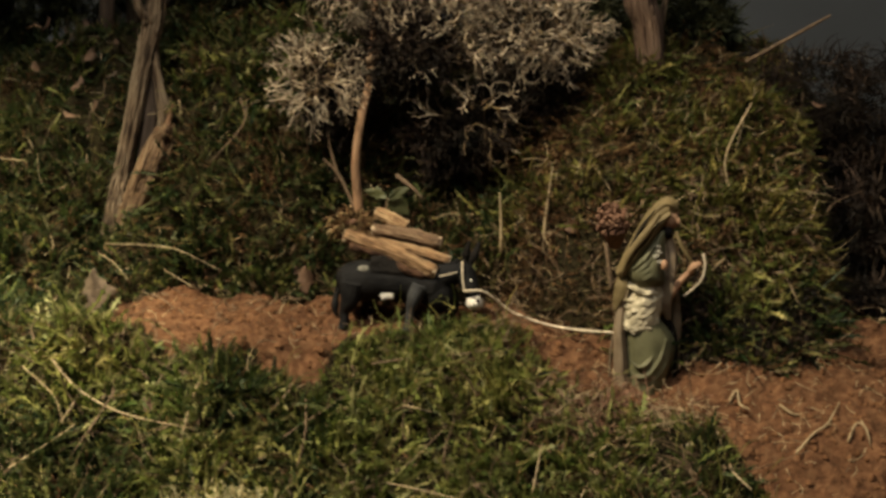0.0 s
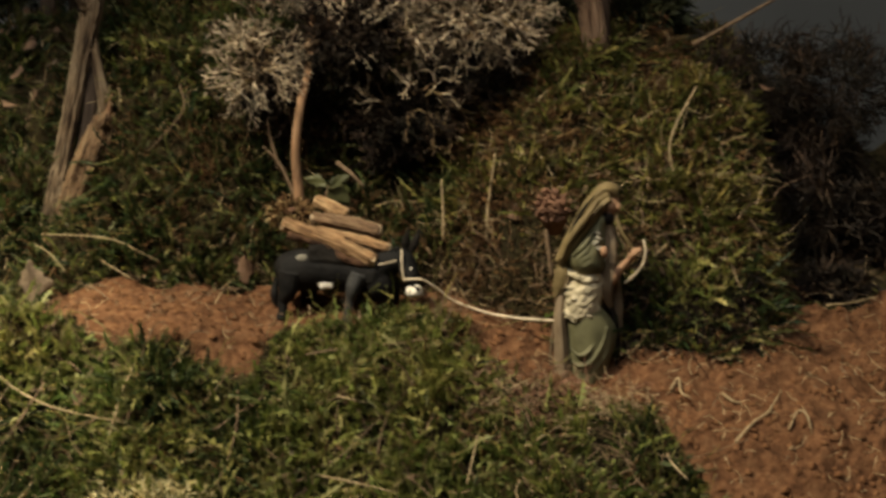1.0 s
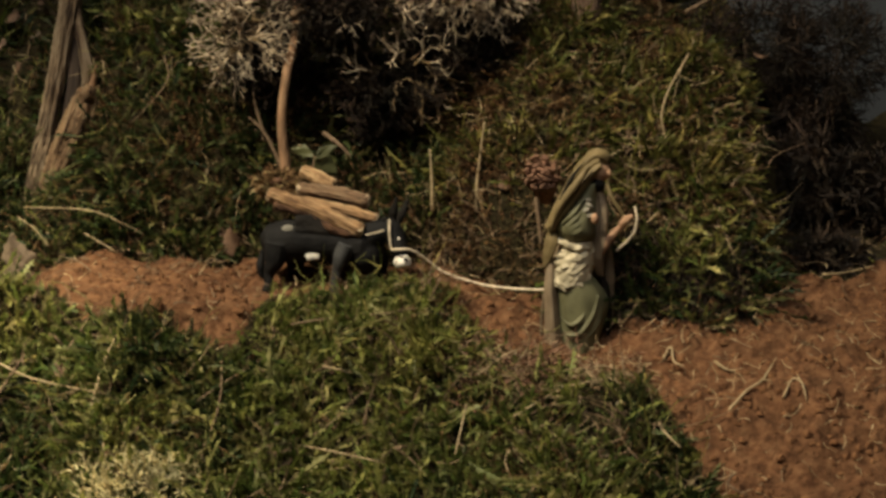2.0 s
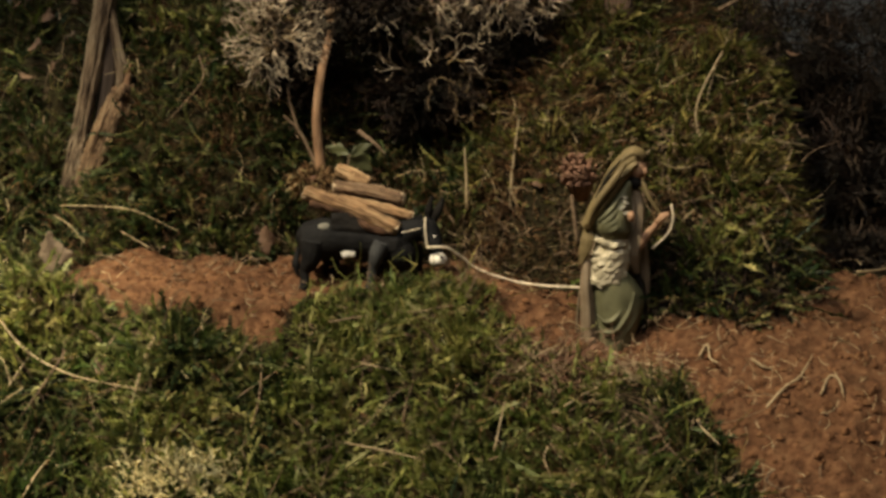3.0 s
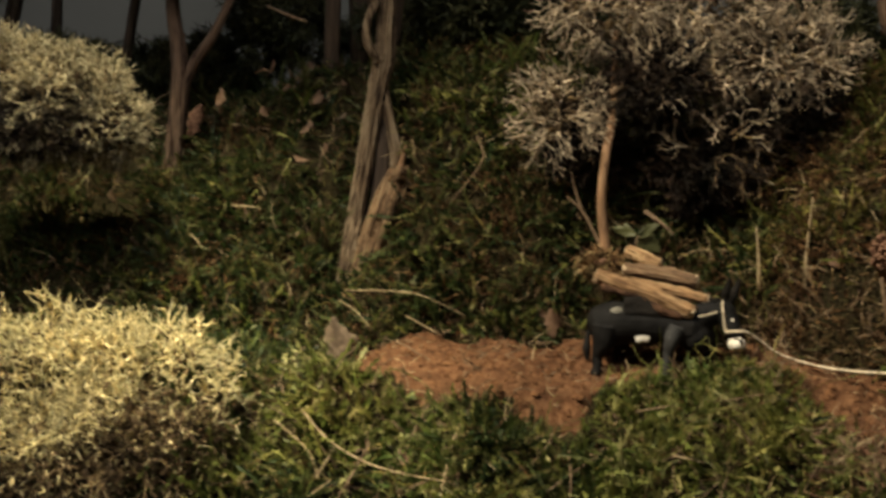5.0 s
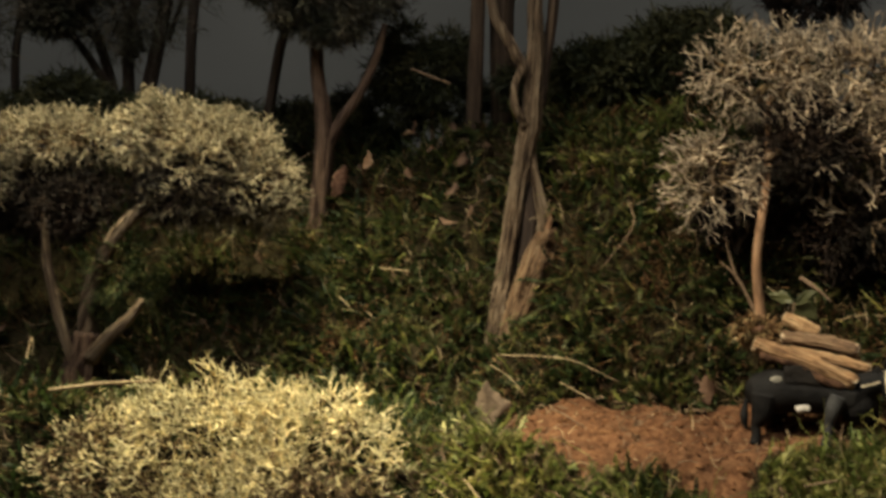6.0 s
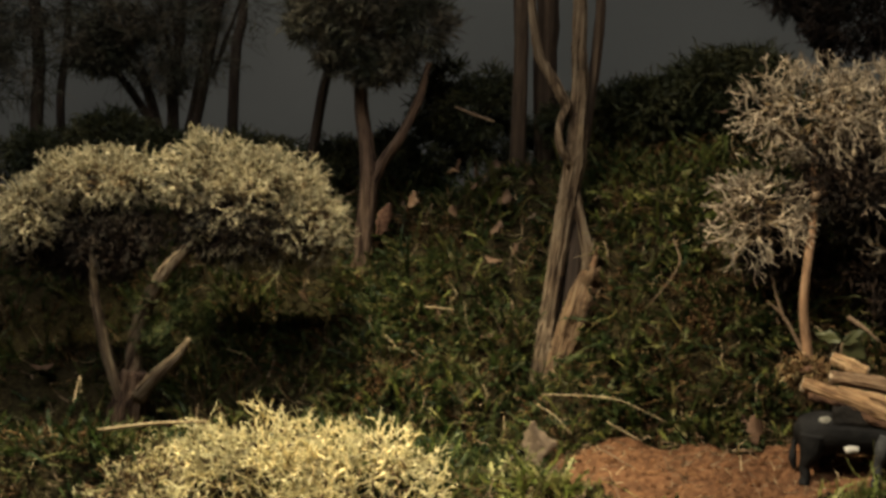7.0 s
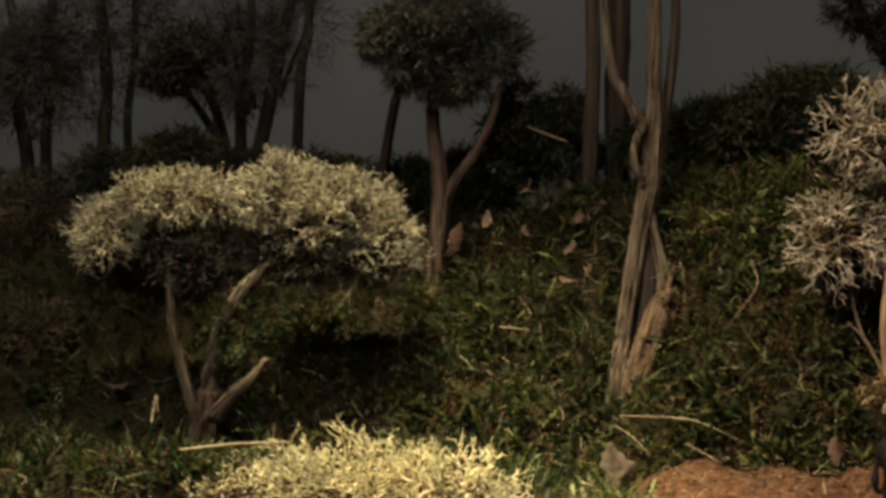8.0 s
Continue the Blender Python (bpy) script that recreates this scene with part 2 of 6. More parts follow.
def curve_points(points, steps):
    """A smooth line through the points (Catmull-Rom)."""
    p = np.asarray(points, float)
    if len(p) == 2:
        return p[0] + np.linspace(0, 1, steps * 2)[:, None] * (p[1] - p[0])
    q = np.vstack([2 * p[0] - p[1], p, 2 * p[-1] - p[-2]])
    out = []
    for i in range(1, len(q) - 2):
        for t in np.linspace(0, 1, steps, endpoint=False):
            a, b, c, d = q[i - 1 : i + 3]
            out.append(0.5 * (2 * b + (c - a) * t + (2 * a - 5 * b + 4 * c - d) * t * t + (3 * b - a - 3 * c + d) * t**3))
    out.append(p[-1])
    return np.array(out)


def tube(points, radii, sides=8, steps=5, ridge=0.0, ridges=5, rough=0.0, seed=0, flat=1.0):
    """Vertices and faces of a closed tube along a smooth line; ridge and rough give it bark-like furrows."""
    rng = np.random.default_rng(seed)
    line = curve_points(points, steps)
    r = np.interp(np.linspace(0, 1, len(line)), np.linspace(0, 1, len(radii)), radii)
    way = unit(np.gradient(line, axis=0))
    ref = np.array([0.31, 0.9, 0.2]) if abs(way[len(way) // 2] @ np.array([0.31, 0.9, 0.2])) < 0.85 else np.array([0.9, 0.1, 0.3])
    u = unit(np.cross(way, ref))
    v = np.cross(way, u)
    phase = rng.uniform(0, 6.28, 4)
    verts, faces = [], []
    ang = np.linspace(0, 2 * np.pi, sides, endpoint=False)
    for i in range(len(line)):
        s = i / len(line)
        k = 1 + ridge * (np.sin(ridges * ang + phase[0] + 2.0 * s) + 0.6 * np.sin((ridges * 2 + 1) * ang + phase[1] - 3 * s)) + rough * rng.normal(size=sides)
        ring = line[i] + r[i] * k[:, None] * (np.cos(ang)[:, None] * u[i] + flat * np.sin(ang)[:, None] * v[i])
        verts.extend(ring)
    n = len(line)
    for i in range(n - 1):
        for j in range(sides):
            k = (j + 1) % sides
            faces.append((i * sides + j, i * sides + k, (i + 1) * sides + k, (i + 1) * sides + j))
    faces.append(tuple(range(sides))[::-1])
    faces.append(tuple((n - 1) * sides + j for j in range(sides)))
    return verts, faces


def joined(pieces):
    verts, faces = [], []
    for v, f in pieces:
        o = len(verts)
        verts.extend(v)
        faces.extend(tuple(i + o for i in face) for face in f)
    return verts, faces


def segments(a, b, ra, rb, rng):
    """Three-sided tapered prisms from a to b, all at once: vertices and triangles."""
    way = unit(b - a)
    u = unit(np.cross(way, rng.normal(size=way.shape)))
    v = np.cross(way, u)
    rings = []
    for centre, r in ((a, ra), (b, rb)):
        for k in range(3):
            c, s = math.cos(2.0944 * k), math.sin(2.0944 * k)
            rings.append(centre + r[:, None] * (c * u + s * v))
    verts = np.stack(rings, 1).reshape(-1, 3)
    base = 6 * np.arange(len(a))[:, None]
    pattern = np.array([0, 1, 4, 0, 4, 3, 1, 2, 5, 1, 5, 4, 2, 0, 3, 2, 3, 5])
    return verts, (base + pattern).reshape(-1, 3)


def coral(lobes, seeds, size, r0, rng, levels=6, spread=0.9, inner=0.35, outward=0.6, fork=0.6):
    """Branching lichen: stalks that start inside the lobes (centre, radii, share), wind and fork outwards to their surface. Returns segment arrays."""
    share = np.array([l[2] for l in lobes], float)
    pick = rng.choice(len(lobes), seeds, p=share / share.sum())
    centre = np.array([l[0] for l in lobes])[pick]
    radii = np.array([l[1] for l in lobes])[pick]
    d = unit(rng.normal(size=(seeds, 3)))
    depth = rng.uniform(inner, 0.95, seeds) ** 0.6
    pos = centre + d * radii * depth[:, None]
    away = unit(d / radii)
    way = unit(outward * away + 0.6 * rng.normal(size=(seeds, 3)))
    out = []
    r = np.full(seeds, r0) * rng.uniform(0.75, 1.25, seeds)
    length = size * rng.uniform(0.7, 1.3, seeds)
    for level in range(levels):
        end = pos + way * length[:, None]
        r1 = r * 0.88
        out.append((pos, end, r, r1, np.full(len(pos), level)))
        split = rng.random(len(pos)) < fork
        source = np.concatenate([np.arange(len(pos)), np.nonzero(split)[0]])
        source = source[rng.random(len(source)) < 0.93]
        away = away[source]
        pos, r = end[source], r1[source] * 0.95
        length = size * rng.uniform(0.6, 1.2, len(pos)) * (0.92**level)
        way = unit(way[source] + spread * unit(rng.normal(size=pos.shape)) + 0.16 * away)
    return [np.concatenate(c) for c in zip(*out)]


def coral_object(name, lobes, seeds, size, r0, mats, seed, parent=None, label="", levels=6, base_low=None, brown=2, above=None, **more):
    """The pale living tips as one part; with a second material the brown inner and lower stalks as another, which on
    the grey tree also paint shade.
    """
    rng = np.random.default_rng(seed)
    a, b, ra, rb, level = coral(lobes, seeds, size, r0, rng, levels, **more)
    if above is not None:
        kept = np.minimum(a[:, 2], b[:, 2]) > above(a[:, 0])
        a, b, ra, rb, level = a[kept], b[kept], ra[kept], rb[kept], level[kept]
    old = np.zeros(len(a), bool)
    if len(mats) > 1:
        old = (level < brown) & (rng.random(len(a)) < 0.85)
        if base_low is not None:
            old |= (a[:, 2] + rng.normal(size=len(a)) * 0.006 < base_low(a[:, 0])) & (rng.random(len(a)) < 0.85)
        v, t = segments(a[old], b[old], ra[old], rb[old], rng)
        tri_object("brown_growth", v, t, mats[1], None, parent, "brown inner and lower lichen growth", True)
    on = ~old
    v, t = segments(a[on], b[on], ra[on], rb[on], rng)
    return tri_object(name, v, t, mats[0], None, parent, label, True)


# ---- the lie of the land ----


def lerp_table(x, xs, ys):
    return np.interp(x, xs, ys)


def smooth(a, b, x):
    t = np.clip((x - a) / (b - a), 0, 1)
    return t * t * (3 - 2 * t)


def hill_foot(x):
    """Where the mossy slope behind the path begins."""
    return lerp_table(x, [-0.6, -0.45, -0.36, -0.24, -0.08, 0.0, 0.06, 0.13, 0.19, 0.212, 0.24, 0.29, 0.5], [0.90, 0.895, 0.885, 0.884, 0.882, 0.872, 0.856, 0.806, 0.797, 0.812, 0.885, 0.94, 0.98])


def bank_edge(x):
    """Where the path ends in front and the mossy bank drops towards the viewer."""
    return lerp_table(x, [-0.6, -0.3, -0.2, -0.1, 0.0, 0.05, 0.1, 0.5], [0.81, 0.80, 0.790, 0.785, 0.787, 0.785, 0.745, 0.74])


def ground_height(x, y):
    """Height of the ground before its fine relief; works on arrays."""
    right = smooth(0.015, 0.085, x)
    path = (1 - right) * (0.026 + 0.06 * (y - 0.80)) + right * (0.30 * (np.minimum(y, 0.90) - 0.775) - 0.5 * np.clip(0.735 - y, 0, None))
    path = path + 0.02 * smooth(-0.28, -0.40, x) * (1 - smooth(0.80, 0.86, y))
    edge = bank_edge(x)
    drop = np.clip(edge - y, 0, None)
    fall = np.where(drop < 0.075, 0.95 * drop, 0.07125 + 0.45 * (drop - 0.075))
    front = path - (1 - smooth(0.0, 0.11, x)) * fall
    berm = (0.006 - 0.009 * smooth(-0.07, -0.05, x)) * np.exp(-((y - edge + 0.004) / 0.012) ** 2) * (1 - smooth(0.04, 0.08, x))
    s = np.clip(y - hill_foot(x), 0, None)
    k = lerp_table(x, [-0.6, -0.4, -0.27, -0.2, -0.15, 0.0, 0.08, 0.14, 0.2, 0.3], [0.8, 0.8, 1.15, 1.25, 2.2, 2.3, 2.6, 1.6, 1.5, 1.4])
    cap = lerp_table(x, [-0.6, -0.4, -0.27, -0.2, -0.15, 0.0, 0.08, 0.14, 0.2, 0.3], [0.19, 0.25, 0.5, 0.45, 0.28, 0.17, 0.155, 0.185, 0.18, 0.12])
    rise = cap * (1 - np.exp(-k * s / cap))
    hollow = 0.005 * np.exp(-(((x + 0.219) / 0.019) ** 2) - ((y - 0.922) / 0.024) ** 2)
    behind = 1.35 * np.clip(y - 1.02, 0, 0.25) * smooth(-0.34, -0.27, x) + 0.30 * np.clip(y - 1.12, 0, 0.4) * (1 - smooth(-0.34, -0.27, x))
    far_limit = np.where(y > 1.04, 0.218 - 0.32 * (y - 1.04), 9.0)
    recess = 0.055 * np.exp(-(((x - 0.02) / 0.05) ** 2) - ((y - 0.925) / 0.028) ** 2)
    cleft = 0.045 * np.exp(-(((x + 0.190) / 0.024) ** 2) - ((y - 0.945) / 0.026) ** 2)
    dip = 0.010 * np.exp(-(((x + 0.028) / 0.05) ** 4) - ((y - 0.838) / 0.028) ** 4)
    nook = 0.015 * np.exp(-(((x + 0.205) / 0.02) ** 2) - ((y - 0.85) / 0.03) ** 2)
    mound = 0.022 * np.exp(-(((x + 0.312) / 0.03) ** 2) - ((y - 0.905) / 0.028) ** 2)
    return np.minimum(front + berm + rise + mound - hollow - cleft - nook - dip - recess - behind, far_limit)


def value_noise(x, y, cell, seed):
    """Smooth noise between -1 and 1 with the given cell size; works on arrays."""
    gx, gy = np.asarray(x) / cell + 977.0, np.asarray(y) / cell + 613.0
    ix, iy = np.floor(gx).astype(np.int64), np.floor(gy).astype(np.int64)
    fx, fy = gx - ix, gy - iy
    fx, fy = fx * fx * (3 - 2 * fx), fy * fy * (3 - 2 * fy)

    def h(i, j):
        n = (i * 374761393 + j * 668265263 + seed * 1442695041) & 0xFFFFFFFF
        n = ((n ^ (n >> 13)) * 1274126177) & 0xFFFFFFFF
        return ((n ^ (n >> 16)) & 0xFFFF) / 32767.5 - 1

    return (h(ix, iy) * (1 - fx) + h(ix + 1, iy) * fx) * (1 - fy) + (h(ix, iy + 1) * (1 - fx) + h(ix + 1, iy + 1) * fx) * fy


def soil_front(x):
    return lerp_table(x, [-0.2, -0.167, -0.13, -0.09, -0.065, -0.045, 0.0, 0.04, 0.055, 0.062, 0.075, 0.108, 0.135, 0.155, 0.172, 0.21], [0.81, 0.787, 0.780, 0.770, 0.768, 0.812, 0.819, 0.817, 0.802, 0.786, 0.772, 0.760, 0.745, 0.720, 0.685, 0.56])


def soil_back(x):
    """How far back the bare soil reaches; beyond the knoll dark humus stands in for shade."""
    beyond = lerp_table(x, [0.2, 0.215, 0.228, 0.26, 0.285, 0.5], [0.99, 0.99, 0.842, 0.848, 0.866, 0.92])
    return np.minimum(hill_foot(x) - 0.004 + 0.012 * smooth(0.2, 0.24, x), beyond)


def bare_soil(x, y):
    """1 on the bare red soil of the path, 0 where moss grows."""
    w = 0.006 * value_noise(x, y, 0.018, 3) + 0.002 * value_noise(x, y, 0.007, 4)
    inside = (y + w > soil_front(x)) & (y + w < soil_back(x)) & (x + w > -0.195)
    return inside.astype(float)


def height(x, y):
    z = ground_height(x, y)
    bare = bare_soil(x, y)
    z = z + 0.004 * value_noise(x, y, 0.05, 1) + 0.0022 * value_noise(x, y, 0.02, 2)
    on_slope = smooth(0.84, 0.90, y)
    z = z + (1 - bare) * ((0.0060 + 0.004 * on_slope) * value_noise(x, y, 0.032, 8) + (0.0045 + 0.0015 * on_slope) * value_noise(x, y, 0.014, 9))
    soil = 0.0036 * value_noise(x, y, 0.019, 5) + 0.0036 * (1 - np.abs(value_noise(0.6 * x, y, 0.0085, 6))) ** 2 + 0.0013 * value_noise(x, y, 0.0042, 7)
    tread = 0.0080 * np.exp(-(((x - 0.108) / 0.024) ** 2) - ((y - 0.786) / 0.02) ** 2)
    return z + bare * (soil - tread) - (1 - bare) * 0.002


def normals(x, y):
    e = 0.004
    n = np.stack([-(height(x + e, y) - height(x - e, y)) / (2 * e), -(height(x, y + e) - height(x, y - e)) / (2 * e), np.ones_like(x)], -1)
    return unit(n)


def land():
    gx = np.concatenate([np.linspace(-1.3, -0.66, 20), np.arange(-0.64, -0.20, 0.0028), np.arange(-0.20, 0.28, 0.0017), np.arange(0.28, 0.36, 0.0028), np.linspace(0.37, 1.1, 20)])
    gy = np.concatenate([np.linspace(0.36, 0.58, 12), np.arange(0.6, 0.90, 0.0017), np.arange(0.90, 1.12, 0.0028), np.linspace(1.13, 1.585, 14)])
    x, y = np.meshgrid(gx, gy)
    z = height(x, y)
    nx, ny = len(gx), len(gy)
    v = np.stack([x, y, z], -1).reshape(-1, 3)
    i = (np.arange(ny - 1)[:, None] * nx + np.arange(nx - 1)).ravel()
    t = np.stack([np.stack([i, i + 1, i + nx + 1], 1), np.stack([i, i + nx + 1, i + nx], 1)], 1).reshape(-1, 3)
    mid = v[t].mean(1)
    index = (bare_soil(mid[:, 0], mid[:, 1]) < 0.5).astype(np.int32)
    ob = tri_object("ground", v, t, [M_SOIL, M_HUMUS], index, smooth=True)
    tagged(ob, "uneven red-brown soil and dark humus of a model landscape", "ground", kind="structure")


land()


def box(name, lo, hi, material, label, category):
    bm = bmesh.new()
    bmesh.ops.create_cube(bm, size=1)
    for v in bm.verts:
        v.co = Vector([lo[k] if v.co[k] < 0 else hi[k] for k in range(3)])
    me = bpy.data.meshes.new(name)
    bm.to_mesh(me)
    bm.free()
    me.materials.append(material)
    return tagged(new(name, me), label, category, kind="structure")


box("wall_north", (-2.4, 1.6, -0.9), (2.4, 1.7, 1.9), M_WALL, "plain grey painted wall behind the landscape", "wall")
box("wall_south", (-2.4, -2.1, -0.9), (2.4, -2.0, 1.9), M_WALL, "plain grey painted wall", "wall")
box("wall_west", (-2.5, -2.1, -0.9), (-2.4, 1.7, 1.9), M_WALL, "plain grey painted wall", "wall")
box("wall_east", (2.4, -2.1, -0.9), (2.5, 1.7, 1.9), M_WALL, "plain grey painted wall", "wall")
box("ceiling", (-2.5, -2.1, 1.9), (2.5, 1.7, 2.0), M_WALL, "plain grey ceiling", "ceiling")
box("floor", (-2.5, -2.1, -1.0), (2.5, 1.7, -0.9), M_TABLE, "plain brown floor", "floor")
box("platform", (-1.32, 0.35, -0.9), (1.12, 1.596, -0.20), M_TABLE, "brown wooden platform that carries the model landscape", "platform")

# ---- moss ----


def scatter(n, xs, ys, rng, want):
    """Places on the ground, even over its slope, kept where want(x, y) says."""
    x, y = rng.uniform(*xs, n), rng.uniform(*ys, n)
    nrm = normals(x, y)
    keep = (rng.random(n) < np.clip(0.38 / nrm[:, 2], 0, 1)) & (rng.random(n) < want(x, y))
    return x[keep], y[keep], nrm[keep]


def ribbons(p, way, length, width, rng, droop=0.25):
    """Thin pointed blades, bent once: five vertices, three triangles each."""
    side = unit(np.cross(way, rng.normal(size=way.shape)))
    mid = p + way * (0.55 * length)[:, None]
    bent = unit(way + droop * rng.normal(size=way.shape) + np.array([0, 0, -droop]))
    tip = mid + bent * (0.5 * length)[:, None]
    w = (0.5 * width)[:, None]
    v = np.stack([p - 0.7 * w * side, p + 0.7 * w * side, mid + w * side, mid - w * side, tip], 1).reshape(-1, 3)
    t = (5 * np.arange(len(p))[:, None] + np.array([0, 1, 2, 0, 2, 3, 3, 2, 4])).reshape(-1, 3)
    return v, t


def shoots(p, way, length, radius, rng, rings=4, fuzz=1.0, bend=0.35):
    """Soft moss shoots, each one connected piece: a curved tapering stem with leaflets that point forward on all sides."""
    n = len(p)
    side = unit(np.cross(way, rng.normal(size=way.shape)))
    curl = unit(rng.normal(size=(n, 3)) + np.array([0, 0, -0.8])) * bend
    verts, tris = [], []
    centre, axis = p - way * 0.002, way
    step = (length / rings)[:, None]
    for k in range(rings):
        s = k / (rings - 1)
        r = (radius * (0.55 + 0.75 * s - 0.8 * s * s))[:, None]
        other = unit(np.cross(axis, side))
        for a in range(3):
            phi = 2 * math.pi * a / 3 + 0.9 * k
            verts.append(centre + r * (math.cos(phi) * side + math.sin(phi) * other))
        if k < rings - 1:
            for a in range(3):
                b = (a + 1) % 3
                tris += [(3 * k + a, 3 * k + b, 3 * k + 3 + b), (3 * k + a, 3 * k + 3 + b, 3 * k + 3 + a)]
        axis = unit(axis + curl * (1.4 / rings) + 0.12 * rng.normal(size=(n, 3)))
        centre = centre + axis * step
    verts.append(centre)
    tip = len(verts) - 1
    tris += [(3 * rings - 3 + a, 3 * rings - 3 + (a + 1) % 3, tip) for a in range(3)]
    for k in range(1, rings):
        for a in range(3):
            u, w = verts[3 * k + a], verts[3 * k + (a + 1) % 3]
            mid = 0.5 * (u + w)
            core = (verts[3 * k] + verts[3 * k + 1] + verts[3 * k + 2]) / 3
            out = unit(mid - core)
            verts.append(mid + (out * rng.uniform(0.7, 1.7, (n, 1)) + axis * rng.uniform(0.8, 2.6, (n, 1))) * (fuzz * radius)[:, None])
            tris.append((3 * k + a, 3 * k + (a + 1) % 3, len(verts) - 1))
    m = len(verts)
    v = np.stack(verts, 1).reshape(-1, 3)
    t = (m * np.arange(n)[:, None, None] + np.array(tris)[None]).reshape(-1, 3)
    return v, t


def fronds(p, way, length, width, rng, joints=6, bend=0.5):
    """Feathery moss sprigs, each one connected piece: a thin curved stem with pointed leaflets to both sides and on top."""
    n = len(p)
    side = unit(np.cross(way, rng.normal(size=way.shape)))
    curl = unit(rng.normal(size=(n, 3)) + np.array([0, 0, -0.9])) * bend
    centre, axis = p - way * 0.002, way
    step = (length / joints)[:, None]
    half = (0.10 * width)[:, None]
    verts, tris, axes = [], [], []
    for k in range(joints + 1):
        verts += [centre - half * side, centre + half * side]
        axes.append(axis)
        axis = unit(axis + curl * (1.3 / joints) + 0.10 * rng.normal(size=(n, 3)))
        centre = centre + axis * step
    for k in range(joints):
        a, b, c, d = 2 * k, 2 * k + 1, 2 * k + 3, 2 * k + 2
        tris += [(a, b, c), (a, c, d)]
        s = (k + 0.5) / joints
        reach = (width * (0.55 + 0.9 * s - 1.05 * s * s))[:, None]
        up = np.cross(side, axes[k])
        for u, w, out in ((a, d, -side), (b, c, side), (a, b, up), (d, c, -up)):
            dart = unit(out + axes[k] * rng.uniform(0.5, 1.3, (n, 1)) + 0.35 * rng.normal(size=(n, 3)))
            verts.append(0.5 * (verts[u] + verts[w]) + dart * reach * rng.uniform(0.7, 1.2, (n, 1)))
            tris.append((u, w, len(verts) - 1))
    verts.append(centre)
    tris.append((2 * joints, 2 * joints + 1, len(verts) - 1))
    m = len(verts)
    v = np.stack(verts, 1).reshape(-1, 3)
    t = (m * np.arange(n)[:, None, None] + np.array(tris)[None]).reshape(-1, 3)
    return v, t


def moss_field(name, label, n, xs, ys, want, mats, shares, length, seed, lean=0.55, up=0.35, radius=0.0008, gaps=-0.35, rings=4, crowd=13, drift=(0, 0, 0), bend=0.35, feather=0.0):
    """One patch of moss in tufts that fan out together, thin in the hollows; shares(x, y) gives for each shoot the number of its material."""
    rng = np.random.default_rng(seed)
    x, y, nrm = scatter(n // crowd, xs, ys, rng, want)
    open_to = value_noise(x, y, 0.022, seed + 5) + 0.7 * value_noise(x, y, 0.009, seed + 6)
    keep = (open_to > gaps) | (rng.random(len(x)) < 0.22)
    x, y = x[keep], y[keep]
    m = len(x)
    tuft_way = rng.normal(size=(m, 3)) * lean + np.array(drift)
    tuft_size = np.exp(rng.normal(size=m) * 0.25) * (1 + 0.3 * value_noise(x, y, 0.03, seed + 1))
    spread = rng.uniform(0.0035, 0.0065, m)
    rep = np.repeat(np.arange(m), crowd)
    off = rng.normal(size=(crowd * m, 2))
    x = x[rep] + off[:, 0] * spread[rep]
    y = y[rep] + off[:, 1] * spread[rep]
    ok = rng.random(len(x)) < want(x, y)
    x, y, rep, off = x[ok], y[ok], rep[ok], off[ok]
    nrm = normals(x, y)
    p = np.stack([x, y, height(x, y)], -1)
    fan = np.stack([off[:, 0], off[:, 1], np.zeros(len(x))], -1) * 0.5
    way = unit(nrm + tuft_way[rep] + fan + 0.22 * rng.normal(size=nrm.shape) + np.array([0, -0.1, up]))
    kind = shares(x, y, rng)
    l = length * rng.uniform(0.45, 1.35, len(x)) * np.clip(tuft_size[rep], 0.45, 1.8)
    l = l * (1 - 0.3 * np.exp(-(((y - 0.795) / 0.018) ** 2)) * smooth(-0.075, -0.05, x) * (1 - smooth(0.045, 0.07, x)))
    l = l * (1 - 0.4 * bare_soil(x, y + 0.010))
    l = l * (1 - 0.55 * np.exp(-(((x - 0.022) / 0.016) ** 2) - ((y - 0.797) / 0.014) ** 2))
    l = l * (1 - 0.1 * np.exp(-(((x + 0.200) / 0.024) ** 2) - ((y - 0.925) / 0.026) ** 2))
    l = l * (1 - 0.65 * np.exp(-(((x + 0.202) / 0.014) ** 2) - ((y - 0.835) / 0.022) ** 2))
    verts, tris, index, o = [], [], [], 0
    for k in range(len(mats)):
        on = kind == k
        if not on.any():
            continue
        thick = radius * rng.uniform(0.7, 1.3, int(on.sum())) * (0.7 if mats[k] is M_LITTER else 1.0)
        if feather and mats[k] is not M_LITTER:
            v, t = fronds(p[on], way[on], l[on], feather * rng.uniform(0.7, 1.3, int(on.sum())), rng, rings, bend)
        else:
            v, t = shoots(p[on], way[on], l[on], thick, rng, min(rings, 4), 1.5, bend)
        verts.append(v)
        tris.append(t + o)
        index.append(np.full(len(t), k))
        o += len(v)
    ob = tri_object(name, np.concatenate(verts), np.concatenate(tris), mats, np.concatenate(index), smooth=True)
    return tagged(ob, label, "moss", kind="stuff")


def mossy(x, y):
    return 1.0 - 0.998 * bare_soil(x, y)


def knoll_moss(x, y):
    # moss thinned beyond the knoll, so the humus painting its shade shows
    return mossy(x, y) * (1 - 0.9 * smooth(0.214, 0.232, x))


